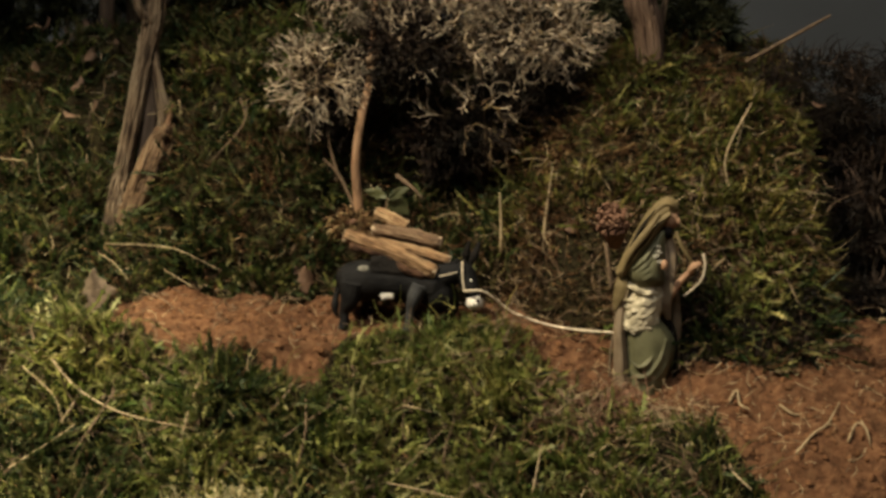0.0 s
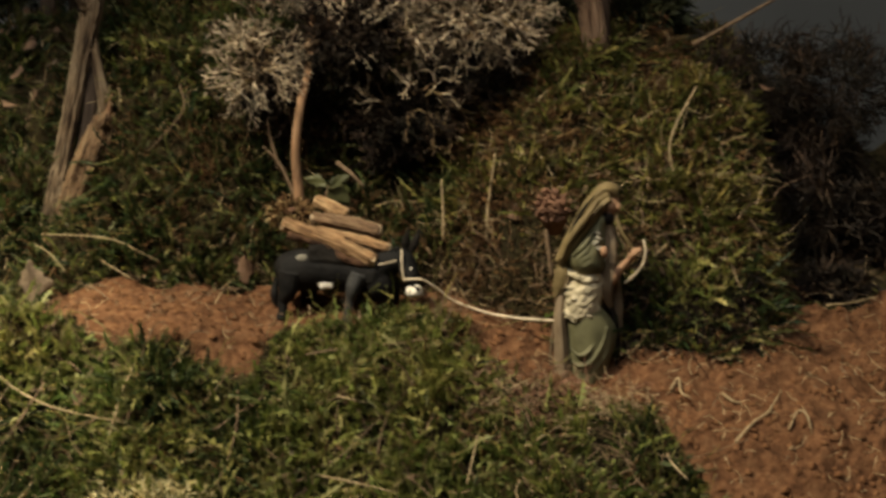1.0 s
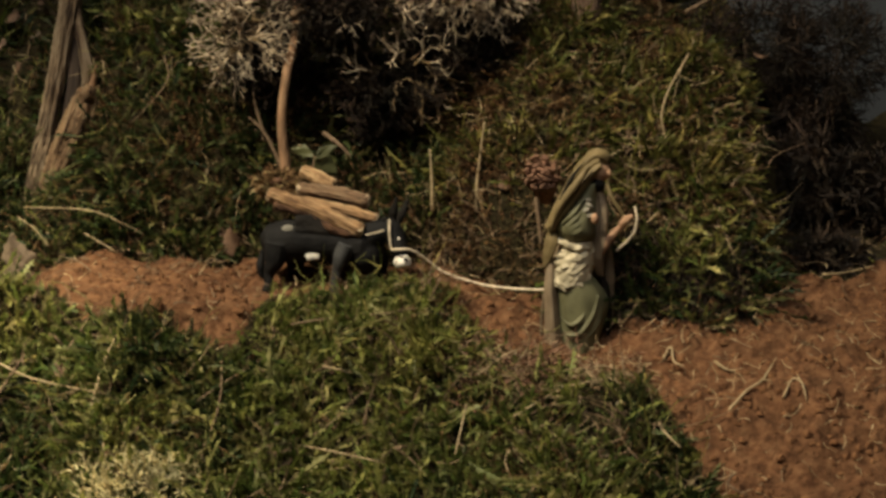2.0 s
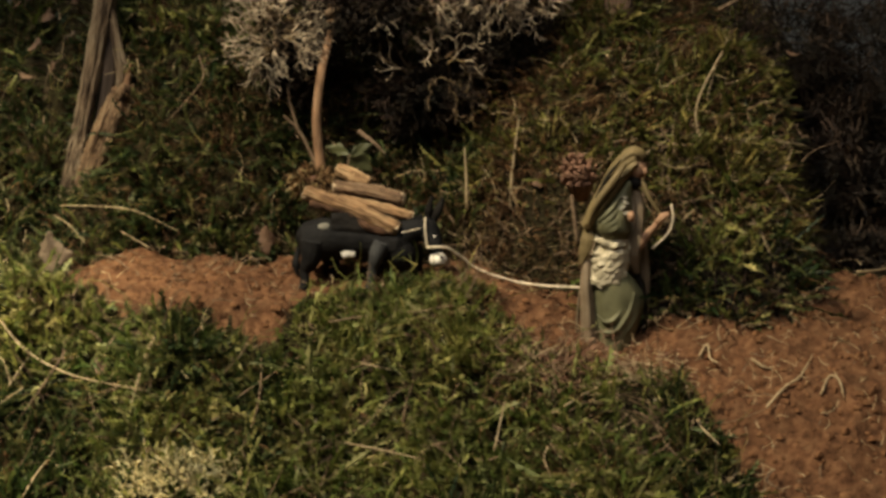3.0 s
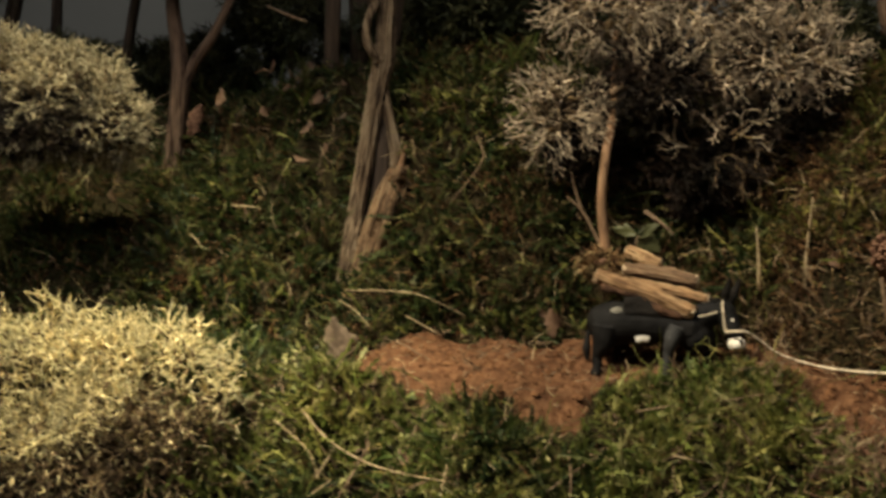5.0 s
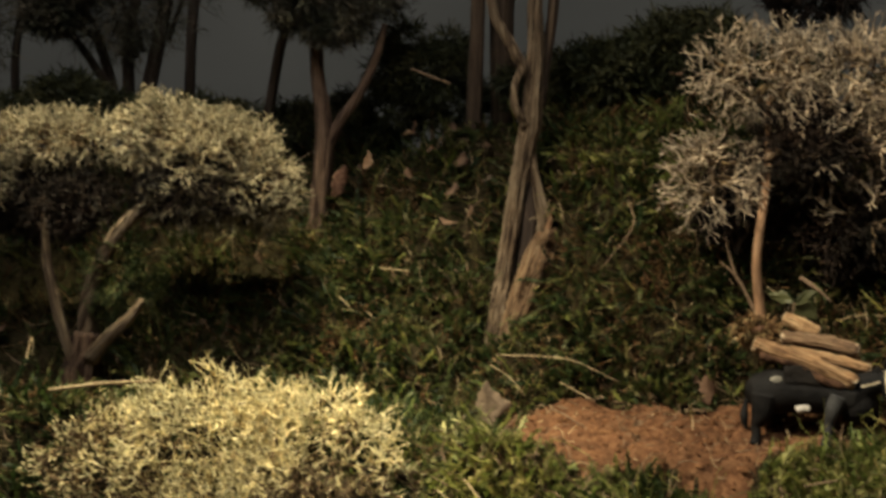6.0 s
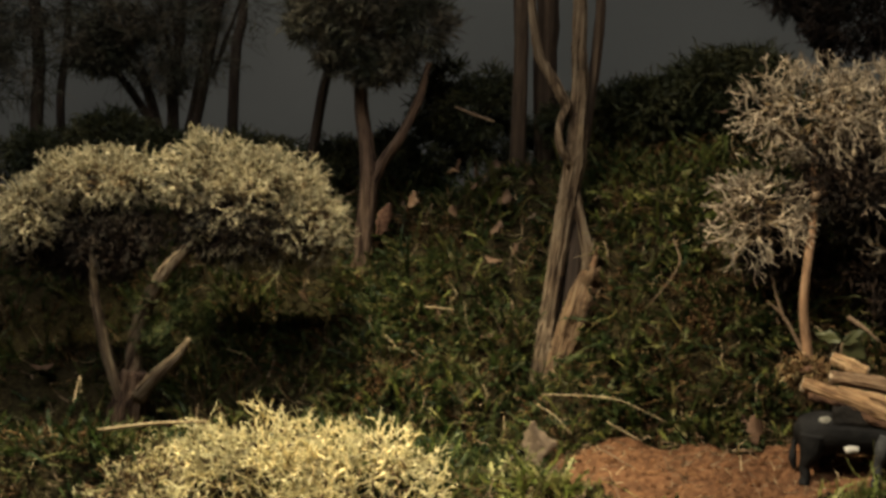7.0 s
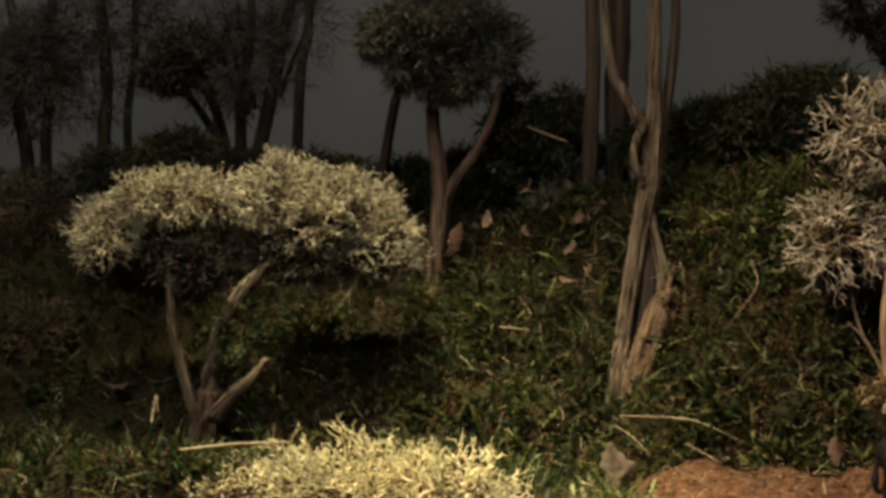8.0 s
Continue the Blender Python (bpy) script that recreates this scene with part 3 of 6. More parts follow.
def bank_kinds(x, y, rng):
    a = value_noise(x, y, 0.035, 21) + 0.5 * value_noise(x, y, 0.012, 22) + 0.25 * rng.normal(size=len(x))
    for cx, cy, r, much in ((-0.23, 0.79, 0.045, -0.5), (-0.01, 0.79, 0.035, 0.7), (0.05, 0.80, 0.03, 0.8), (0.075, 0.745, 0.05, 1.2), (-0.015, 0.72, 0.045, 1.2), (-0.10, 0.755, 0.035, -0.4), (-0.03, 0.745, 0.02, -0.6), (-0.21, 0.72, 0.025, -0.6)):
        a = a + much * np.exp(-(((x - cx) / r) ** 2) - ((y - cy) / (0.7 * r)) ** 2)
    k = np.where(a > -0.12, 0, 1)
    k = np.where(rng.random(len(x)) < 0.19 + 0.17 * smooth(0.02, 0.09, x) + 0.45 * np.exp(-(((x - 0.075) / 0.025) ** 2) - ((y - 0.755) / 0.02) ** 2), 2, k)
    return k


def hill_kinds(x, y, rng):
    a = value_noise(x, y, 0.04, 31) + 0.6 * value_noise(x, y, 0.014, 32) + 0.25 * rng.normal(size=len(x))
    dry = 0.38 + 0.45 * (a < -0.45) + 0.45 * np.exp(-(((x - 0.055) / 0.035) ** 2) - ((y - 0.85) / 0.02) ** 2)
    dry = dry + 0.75 * np.exp(-(((y - hill_foot(x)) / 0.020) ** 2)) * smooth(-0.02, 0.05, x) * (1 - 0.7 * smooth(0.165, 0.19, x)) + 0.2 * smooth(0.05, 0.1, x) * (a < 0)
    lush = 0.025 + 0.07 * np.exp(-(((y - hill_foot(x) - 0.012) / 0.022) ** 2)) * smooth(-0.34, -0.27, x) * (1 - smooth(-0.1, -0.04, x)) + 0.42 * np.exp(-(((x + 0.125) / 0.045) ** 2) - ((y - 0.968) / 0.03) ** 2) + 0.1 * np.exp(-(((x + 0.19) / 0.05) ** 2) - ((y - 0.885) / 0.015) ** 2)
    green = np.where(rng.random(len(x)) < lush, 2, 0)
    return np.where(rng.random(len(x)) < dry, 1, green)


moss_field("moss_bank", "bright yellow-green feathery moss on the front bank", 66000, (-0.30, 0.215), (0.60, 0.83), mossy, [M_MOSS_BRIGHT, M_MOSS_DEEP, M_LITTER], bank_kinds, 0.0165, 101, lean=0.55, up=0.45, radius=0.0008, gaps=-0.30, rings=7, bend=0.55, feather=0.0034)
moss_field("moss_hillside", "deep green moss with brown litter on the slope", 46000, (-0.34, 0.04), (0.80, 1.08), mossy, [M_MOSS_DEEP, M_LITTER, M_MOSS_BRIGHT], hill_kinds, 0.0145, 102, lean=0.6, up=0.6, radius=0.0007, rings=6, gaps=-0.40, bend=0.6, feather=0.0034)
moss_field("moss_knoll", "olive brown-green moss on the steep knoll", 39500, (0.03, 0.32), (0.79, 1.0), knoll_moss, [M_MOSS_OLIVE, M_LITTER, M_MOSS_OLIVE], hill_kinds, 0.0125, 103, lean=0.5, up=0.0, radius=0.00085, rings=6, drift=(0.45, -0.1, 0.0), bend=0.45, feather=0.0026)
moss_field("moss_hollow", "deep green shaded moss under the lichen tree", 36000, (-0.78, -0.30), (0.60, 1.10), mossy, [M_MOSS_DEEP, M_LITTER, M_MOSS_DEEP], hill_kinds, 0.015, 104, lean=0.55, up=0.6, radius=0.0007, rings=6, gaps=-0.6, bend=0.5, feather=0.0032)
moss_field("moss_corner", "dark green moss on the ledge beside the lichen bush", 6500, (-0.64, -0.40), (0.68, 0.87), mossy, [M_MOSS_DEEP, M_LITTER, M_MOSS_DEEP], hill_kinds, 0.016, 106, lean=0.5, up=0.6, radius=0.0008, rings=6, gaps=-0.5, bend=0.5, feather=0.0034)
# Dark shrub tones replace moss green here, painting the far rise as unlit.
moss_field("moss_background", "moss on the far rise, darkened in colour to look unlit", 7500, (-1.0, 0.45), (1.05, 1.5), lambda x, y: np.full(len(x), 1.0), [M_SHRUB, M_SHADED_GROWTH, M_SHRUB], hill_kinds, 0.013, 105, radius=0.001, rings=3)


def crumbs():
    """Loose lumps of soil on the path."""
    rng = np.random.default_rng(7)
    n = 12000
    x, y = rng.uniform(-0.2, 0.30, n), rng.uniform(0.60, 0.89, n)
    keep = bare_soil(x, y) > 0.5
    x, y = x[keep], y[keep]
    r = 0.0005 + 0.0024 * rng.random(len(x)) ** 6
    p = np.stack([x, y, height(x, y) - 0.05 * r], -1)
    g = (1 + math.sqrt(5)) / 2
    ball = unit(np.array([[-1, g, 0], [1, g, 0], [-1, -g, 0], [1, -g, 0], [0, -1, g], [0, 1, g], [0, -1, -g], [0, 1, -g], [g, 0, -1], [g, 0, 1], [-g, 0, -1], [-g, 0, 1]], float))
    faces = np.array([[0, 11, 5], [0, 5, 1], [0, 1, 7], [0, 7, 10], [0, 10, 11], [1, 5, 9], [5, 11, 4], [11, 10, 2], [10, 7, 6], [7, 1, 8], [3, 9, 4], [3, 4, 2], [3, 2, 6], [3, 6, 8], [3, 8, 9], [4, 9, 5], [2, 4, 11], [6, 2, 10], [8, 6, 7], [9, 8, 1]])
    shape = ball[None] * rng.uniform(0.72, 1.25, (len(x), 12, 1)) * rng.uniform(0.7, 1.25, (len(x), 1, 3))
    v = (p[:, None] + r[:, None, None] * shape).reshape(-1, 3)
    t = (12 * np.arange(len(x))[:, None, None] + faces[None]).reshape(-1, 3)
    tagged(tri_object("soil_crumbs", v, t, M_CRUMB), "loose crumbs and clods of red-brown soil", "soil", kind="stuff")


crumbs()

# ---- lichen bush in front ----
bush = thing("lichen_bush", "bright cream-yellow branching lichen bush on the mossy bank", "bush", at=(-0.33, 0.775, 0.0))
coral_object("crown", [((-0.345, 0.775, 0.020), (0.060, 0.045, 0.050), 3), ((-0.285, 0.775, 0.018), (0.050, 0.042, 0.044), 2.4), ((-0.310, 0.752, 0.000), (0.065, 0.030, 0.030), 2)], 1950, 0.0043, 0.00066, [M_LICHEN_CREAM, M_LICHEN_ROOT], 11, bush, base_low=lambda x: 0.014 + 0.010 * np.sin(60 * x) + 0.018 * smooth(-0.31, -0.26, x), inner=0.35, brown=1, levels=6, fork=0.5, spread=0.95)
coral_object("dead_side", [((-0.405, 0.782, 0.014), (0.036, 0.034, 0.036), 1.6), ((-0.385, 0.757, -0.01), (0.03, 0.025, 0.02), 0.8)], 600, 0.0043, 0.00066, [M_LICHEN_CREAM, M_LICHEN_ROOT], 15, bush, label="browner thin growth at the side of the bush", brown=5, inner=0.35, fork=0.5, spread=0.95)
clump = thing("lichen_clump", "small cream lichen clump growing in the moss", "lichen", at=(-0.113, 0.706, -0.057))
coral_object("crown", [((-0.107, 0.704, -0.056), (0.023, 0.017, 0.010), 1)], 430, 0.0046, 0.0007, [M_LICHEN_CREAM], 12, clump, levels=6, fork=0.5, spread=0.9)
coral_object("root_mat", [((-0.107, 0.703, -0.068), (0.024, 0.016, 0.006), 1)], 120, 0.0046, 0.0007, [M_LICHEN_ROOT], 16, clump, label="brown dead base of the lichen", levels=4)

edge_clump = thing("lichen_clump", "dull grey-brown lichen clump on the shaded slope", "lichen", at=(-0.61, 0.98, 0.09))
coral_object("crown", [((-0.612, 0.978, 0.100), (0.022, 0.016, 0.016), 1), ((-0.645, 0.985, 0.105), (0.02, 0.016, 0.016), 1)], 300, 0.0045, 0.0006, [M_LICHEN_ROOT], 13, edge_clump, levels=5)
edge_clump_2 = thing("lichen_clump", "dim brown lichen clump on the far rise", "lichen", at=(-0.68, 1.10, 0.16))
coral_object("crown", [((-0.675, 1.10, 0.175), (0.03, 0.02, 0.022), 1)], 260, 0.005, 0.0007, [M_LICHEN_ROOT], 14, edge_clump_2, levels=5)

# ---- trees ----


def stem(name, points, radii, material, parent, sides=12, steps=6, ridge=0.10, ridges=4, rough=0.03, seed=1, flat=1.0, label=""):
    """A limb whose own upright axis runs along it, so that the grain follows it."""
    v, f = tube(points, radii, sides, steps, ridge, ridges, rough, seed, flat)
    own = Matrix.Translation(points[0]) @ (Vector(points[-1]) - Vector(points[0])).to_track_quat("Z", "Y").to_matrix().to_4x4()
    back = own.inverted()
    ob = mesh_object(name, [back @ Vector(p) for p in v], f, material, parent=parent, label=label)
    ob.matrix_basis = own
    return ob


left_tree = thing("lichen_tree", "model tree with forked brown trunk and cream lichen crown", "tree", "lichen trees", at=(-0.461, 0.88, 0.03))
stem("trunk", [(-0.4720, 0.9000, 0.0130), (-0.4690, 0.9000, 0.0350), (-0.4640, 0.9000, 0.0550), (-0.4600, 0.9000, 0.0740)], [0.01340, 0.01206, 0.01039, 0.00737], M_BARK_RED, left_tree, 26, 7, 0.12, 6, 0.06)
stem("branch", [(-0.4660, 0.8970, 0.0550), (-0.4710, 0.8960, 0.0670), (-0.4760, 0.8960, 0.0860), (-0.4800, 0.8980, 0.1060), (-0.4830, 0.9000, 0.1220), (-0.4850, 0.9050, 0.1500)], [0.00502, 0.00368, 0.00335, 0.00302, 0.00268, 0.00201], M_BARK_PALE, left_tree, 18, 7, 0.10, 4, 0.05)
stem("branch", [(-0.4560, 0.8940, 0.0590), (-0.4430, 0.8900, 0.0720), (-0.4280, 0.8880, 0.0840), (-0.4180, 0.8880, 0.0960)], [0.00536, 0.00436, 0.00368, 0.00168], M_BARK_PALE, left_tree, 18, 7, 0.10, 4, 0.05)
stem("branch", [(-0.4610, 0.9020, 0.0610), (-0.4610, 0.9040, 0.0880), (-0.4520, 0.9040, 0.1130), (-0.4370, 0.9030, 0.1350), (-0.4210, 0.9050, 0.1500), (-0.4060, 0.9200, 0.1640)], [0.00536, 0.00469, 0.00502, 0.00469, 0.00368, 0.00201], M_BARK_PALE, left_tree, 18, 7, 0.10, 4, 0.05)
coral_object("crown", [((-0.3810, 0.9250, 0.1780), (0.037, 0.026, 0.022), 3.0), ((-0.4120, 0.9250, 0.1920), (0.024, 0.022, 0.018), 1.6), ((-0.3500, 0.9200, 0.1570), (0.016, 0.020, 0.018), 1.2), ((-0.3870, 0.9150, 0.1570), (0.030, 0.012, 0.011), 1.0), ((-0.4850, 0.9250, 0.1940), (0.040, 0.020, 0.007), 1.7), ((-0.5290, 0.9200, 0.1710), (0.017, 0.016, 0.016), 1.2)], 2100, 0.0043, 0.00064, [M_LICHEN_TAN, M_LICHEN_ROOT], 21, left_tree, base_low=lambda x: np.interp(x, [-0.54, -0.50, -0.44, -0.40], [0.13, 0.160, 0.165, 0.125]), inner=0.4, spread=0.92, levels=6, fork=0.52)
# Near-black twigs added under the crown as its painted shade.
coral_object("shaded_underside", [((-0.4910, 0.9320, 0.1560), (0.038, 0.014, 0.022), 1), ((-0.4740, 0.9040, 0.1540), (0.026, 0.006, 0.009), 0.22), ((-0.3850, 0.9240, 0.1600), (0.044, 0.026, 0.011), 2.0), ((-0.5260, 0.9350, 0.1560), (0.020, 0.018, 0.012), 0.6)], 2300, 0.0045, 0.0006, [M_SHADED_GROWTH], 24, left_tree, label="near-black twigs that paint the shade under the crown", levels=5)
coral_object("undergrowth", [((-0.4390, 0.9080, 0.1050), (0.020, 0.014, 0.026), 1)], 130, 0.0035, 0.0006, [M_MOSS_DEEP], 22, left_tree, label="green tuft growing between the branches")

grey_tree = thing("lichen_tree", "model tree with thin tan stem and grey lichen crown", "tree", "lichen trees", at=(-0.05, 0.885, 0.07))
stem("trunk", [(-0.049, 0.885, 0.066), (-0.052, 0.885, 0.099), (-0.052, 0.885, 0.116), (-0.049, 0.887, 0.138), (-0.045, 0.900, 0.160), (-0.042, 0.914, 0.205)], [0.0034, 0.0028, 0.0026, 0.0025, 0.0024, 0.0016], M_STEM, grey_tree, 12, 6, 0.04, 3, 0.01)
side_branch = stem("branch", [(-0.05, 0.887, 0.076), (-0.062, 0.89, 0.101), (-0.072, 0.89, 0.112)], [0.0014, 0.0011, 0.0005], M_TWIG, grey_tree, 8)
stem("twig", [(-0.062, 0.89, 0.099), (-0.067, 0.89, 0.115), (-0.069, 0.89, 0.126)], [0.001, 0.0008, 0.0004], M_TWIG, side_branch, 8)
stem("branch", [(-0.046, 0.89, 0.170), (-0.02, 0.905, 0.180), (0.02, 0.91, 0.175)], [0.0024, 0.002, 0.001], M_TWIG, grey_tree, 8)
# base_low browns the lower stalks to paint the crown's shaded underside.
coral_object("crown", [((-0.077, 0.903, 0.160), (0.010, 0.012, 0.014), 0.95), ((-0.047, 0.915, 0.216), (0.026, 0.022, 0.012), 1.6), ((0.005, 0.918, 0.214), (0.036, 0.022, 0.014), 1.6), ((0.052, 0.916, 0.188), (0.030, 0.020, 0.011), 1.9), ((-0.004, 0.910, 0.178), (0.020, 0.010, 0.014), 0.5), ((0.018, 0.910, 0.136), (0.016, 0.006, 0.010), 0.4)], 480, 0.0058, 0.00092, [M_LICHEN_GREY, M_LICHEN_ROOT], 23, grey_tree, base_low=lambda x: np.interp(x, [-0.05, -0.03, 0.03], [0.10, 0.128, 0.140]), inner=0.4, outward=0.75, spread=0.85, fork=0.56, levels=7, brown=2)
# Dark twigs stand in for the crown's own shadow around the stem.
coral_object("shaded_core", [((-0.022, 0.907, 0.174), (0.028, 0.013, 0.020), 2.0), ((0.050, 0.928, 0.150), (0.034, 0.012, 0.022), 1.4), ((0.004, 0.916, 0.122), (0.030, 0.010, 0.016), 1.1), ((-0.062, 0.914, 0.142), (0.018, 0.010, 0.024), 0.9)], 1600, 0.0048, 0.00062, [M_SHADED_GROWTH], 25, grey_tree, label="near-black twigs standing in for shade inside and below the crown", levels=5, inner=0.1)
stem("branch", [(-0.0280, 0.8840, 0.1030), (-0.0220, 0.8800, 0.0990), (-0.0170, 0.8780, 0.0950), (-0.0120, 0.8770, 0.0900)], [0.0014, 0.0013, 0.0010, 0.0006], M_TWIG, grey_tree, 10, 6, 0.1, 3, 0.05, 18)

split_tree = thing("split_trunk_tree", "tall bare tree with a weathered split trunk", "tree", at=(-0.205, 0.93, 0.07))
stem("trunk", [(-0.2140, 0.9220, 0.0360), (-0.2080, 0.9310, 0.0670), (-0.2040, 0.9430, 0.0970), (-0.1990, 0.9520, 0.1260), (-0.1940, 0.9570, 0.1520), (-0.1890, 0.9600, 0.1760), (-0.1850, 0.9620, 0.1940), (-0.1830, 0.9640, 0.2150), (-0.1810, 0.9660, 0.2390), (-0.1810, 0.9680, 0.2600), (-0.1800, 0.9700, 0.2810), (-0.1790, 0.9730, 0.3130), (-0.1750, 0.9800, 0.3820)], [0.00621, 0.00586, 0.00517, 0.00517, 0.00552, 0.00621, 0.00621, 0.00552, 0.00483, 0.00448, 0.00414, 0.00379, 0.00276], M_BARK_PALE, split_tree, 44, 9, 0.10, 7, 0.06, 3)
slab = stem("broken_slab", [(-0.2015, 0.9195, 0.0491), (-0.1925, 0.9295, 0.0771), (-0.1865, 0.9345, 0.0941), (-0.1805, 0.9395, 0.1101), (-0.1765, 0.9435, 0.1241)], [0.0054, 0.0078, 0.0092, 0.0088, 0.0055], M_RAW, split_tree, 36, 9, 0.15, 6, 0.06, 4, label="broken slab of orange-brown raw wood")
# Dark colour on this filler paints the shaded gap beside the slab.
stem("shaded_wood", [(-0.2030, 0.9400, 0.0550), (-0.1950, 0.9500, 0.0900), (-0.1885, 0.9560, 0.1180), (-0.1865, 0.9600, 0.1450), (-0.1865, 0.9620, 0.1650)], [0.0055, 0.0062, 0.0060, 0.0045, 0.0028], M_BARK_DARK, split_tree, 24, 8, 0.14, 6, 0.06, 17, label="wood inside the split, coloured dark for the shaded gap")
stem("branch", [(-0.1780, 0.9530, 0.1190), (-0.1780, 0.9550, 0.1330), (-0.1810, 0.9570, 0.1470), (-0.1840, 0.9590, 0.1620), (-0.1860, 0.9610, 0.1780)], [0.00483, 0.00414, 0.00345, 0.00310, 0.00276], M_BARK_PALE, split_tree, 24, 8, 0.12, 5, 0.05, 14)
stem("splinter", [(-0.1760, 0.9500, 0.1260), (-0.1740, 0.9500, 0.1320), (-0.1720, 0.9500, 0.1400)], [0.00207, 0.00138, 0.00034], M_STEM, slab, 8, 5, 0.2, 3, 0.1, 15)
stem("splinter", [(-0.1740, 0.9490, 0.1200), (-0.1720, 0.9480, 0.1240), (-0.1710, 0.9480, 0.1270)], [0.00242, 0.00172, 0.00052], M_RAW, slab, 8, 5, 0.2, 3, 0.1, 16)
stem("branch", [(-0.1790, 0.9680, 0.2000), (-0.1760, 0.9720, 0.2250), (-0.1720, 0.9750, 0.2490), (-0.1690, 0.9770, 0.2700), (-0.1670, 0.9790, 0.2910), (-0.1640, 0.9850, 0.3610)], [0.00242, 0.00310, 0.00310, 0.00310, 0.00276, 0.00207], M_BARK_GREY, split_tree, 16, 6, 0.12, 4, 0.04, 5)
stem("branch", [(-0.1880, 0.9570, 0.1900), (-0.1930, 0.9530, 0.2010), (-0.1940, 0.9530, 0.2100), (-0.1920, 0.9550, 0.2190), (-0.1890, 0.9580, 0.2260), (-0.1930, 0.9580, 0.2350), (-0.1990, 0.9590, 0.2470), (-0.2050, 0.9600, 0.2580), (-0.2070, 0.9620, 0.2720), (-0.2090, 0.9650, 0.2930), (-0.2090, 0.9720, 0.3560)], [0.00276, 0.00276, 0.00242, 0.00242, 0.00345, 0.00345, 0.00310, 0.00310, 0.00276, 0.00242, 0.00172], M_BARK_PALE, split_tree, 18, 7, 0.12, 4, 0.06, 6)
stem("broken_knot", [(-0.1785, 0.9380, 0.1180), (-0.1745, 0.9370, 0.1230), (-0.1725, 0.9370, 0.1270)], [0.00414, 0.00414, 0.00207], M_RAW, slab, 20, 6, 0.22, 5, 0.16, 7)

back_tree = thing("bare_tree", "dim grey bare trunks behind the split tree", "tree", at=(-0.22, 1.04, 0.2))
stem("trunk", [(-0.234, 1.03, 0.15), (-0.226, 1.03, 0.248), (-0.224, 1.03, 0.289), (-0.223, 1.03, 0.40)], [0.0058, 0.005, 0.005, 0.0045], M_BARK_GREY, back_tree, 14, 6, 0.1, 4, 0.03, 8)
stem("trunk", [(-0.213, 1.05, 0.12), (-0.212, 1.05, 0.247), (-0.208, 1.05, 0.289), (-0.205, 1.05, 0.40)], [0.0085, 0.0075, 0.007, 0.006], M_BARK_GREY, back_tree, 14, 6, 0.1, 4, 0.03, 9)


def needle_crown(name, lobes, n, length, width, material, seed, parent, label=""):
    """A crown of tufts of short stiff leaves, uneven and open between the tufts."""
    rng = np.random.default_rng(seed)
    share = np.array([l[2] for l in lobes], float)
    tufts = n // 14
    pick = rng.choice(len(lobes), tufts, p=share / share.sum())
    d = unit(rng.normal(size=(tufts, 3)))
    c = np.array([l[0] for l in lobes])[pick] + d * np.array([l[1] for l in lobes])[pick] * rng.uniform(0.35, 1.0, tufts)[:, None] ** 0.7
    p = np.repeat(c, 14, 0) + rng.normal(size=(tufts * 14, 3)) * length * 0.3
    way = unit(np.repeat(d, 14, 0) * 0.8 + rng.normal(size=p.shape) * 0.8)
    v, t = ribbons(p, way, length * rng.uniform(0.6, 1.4, len(p)), np.full(len(p), width), rng)
    return tri_object(name, v, t, material, None, parent, label)


fork_tree = thing("forked_tree", "forked brown-barked tree with a dark dense leafy crown", "tree", at=(-0.332, 0.985, 0.12))
stem("trunk", [(-0.3360, 0.9920, 0.1110), (-0.3350, 0.9960, 0.1220), (-0.3320, 1.0030, 0.1510), (-0.3290, 1.0090, 0.1780), (-0.3300, 1.0120, 0.2040), (-0.3330, 1.0150, 0.2270), (-0.3330, 1.0180, 0.2490), (-0.3320, 1.0200, 0.2800), (-0.3300, 1.0220, 0.3170)], [0.00656, 0.00621, 0.00586, 0.00656, 0.00517, 0.00448, 0.00414, 0.00345, 0.00242], M_BARK_RED, fork_tree, 22, 7, 0.1, 5, 0.04, 10)
stem("branch", [(-0.3280, 1.0090, 0.1770), (-0.3180, 1.0100, 0.1940), (-0.3070, 1.0100, 0.2080), (-0.2980, 1.0110, 0.2230), (-0.2910, 1.0120, 0.2380), (-0.2850, 1.0140, 0.2580)], [0.00448, 0.00379, 0.00328, 0.00293, 0.00276, 0.00207], M_BARK_RED, fork_tree, 16, 6, 0.1, 4, 0.03, 11)
needle_crown("crown", [((-0.3620, 1.0200, 0.2890), (0.022, 0.03, 0.018), 1.0), ((-0.3280, 1.0200, 0.2760), (0.034, 0.03, 0.022), 2.2), ((-0.2920, 1.0200, 0.2810), (0.026, 0.03, 0.022), 1.4), ((-0.3300, 1.0200, 0.3020), (0.050, 0.036, 0.020), 2.4), ((-0.3140, 1.0050, 0.2570), (0.022, 0.016, 0.010), 0.7), ((-0.3450, 1.0100, 0.2650), (0.016, 0.016, 0.010), 0.4)], 17000, 0.0075, 0.0008, M_NEEDLE, 31, fork_tree)
stub = thing("dry_leaf", "curled reddish dry leaf leaning on a trunk", "leaf", "fallen leaves", at=(-0.32, 0.975, 0.14))
thin_tree = thing("thin_tree", "thin dark leaning bare stem on the far rise", "tree", at=(-0.385, 1.06, 0.2))
stem("trunk", [(-0.396, 1.06, 0.13), (-0.372, 1.06, 0.238), (-0.36, 1.06, 0.273), (-0.350, 1.06, 0.34)], [0.0042, 0.0036, 0.003, 0.002], M_BARK_DARK, thin_tree, 10)

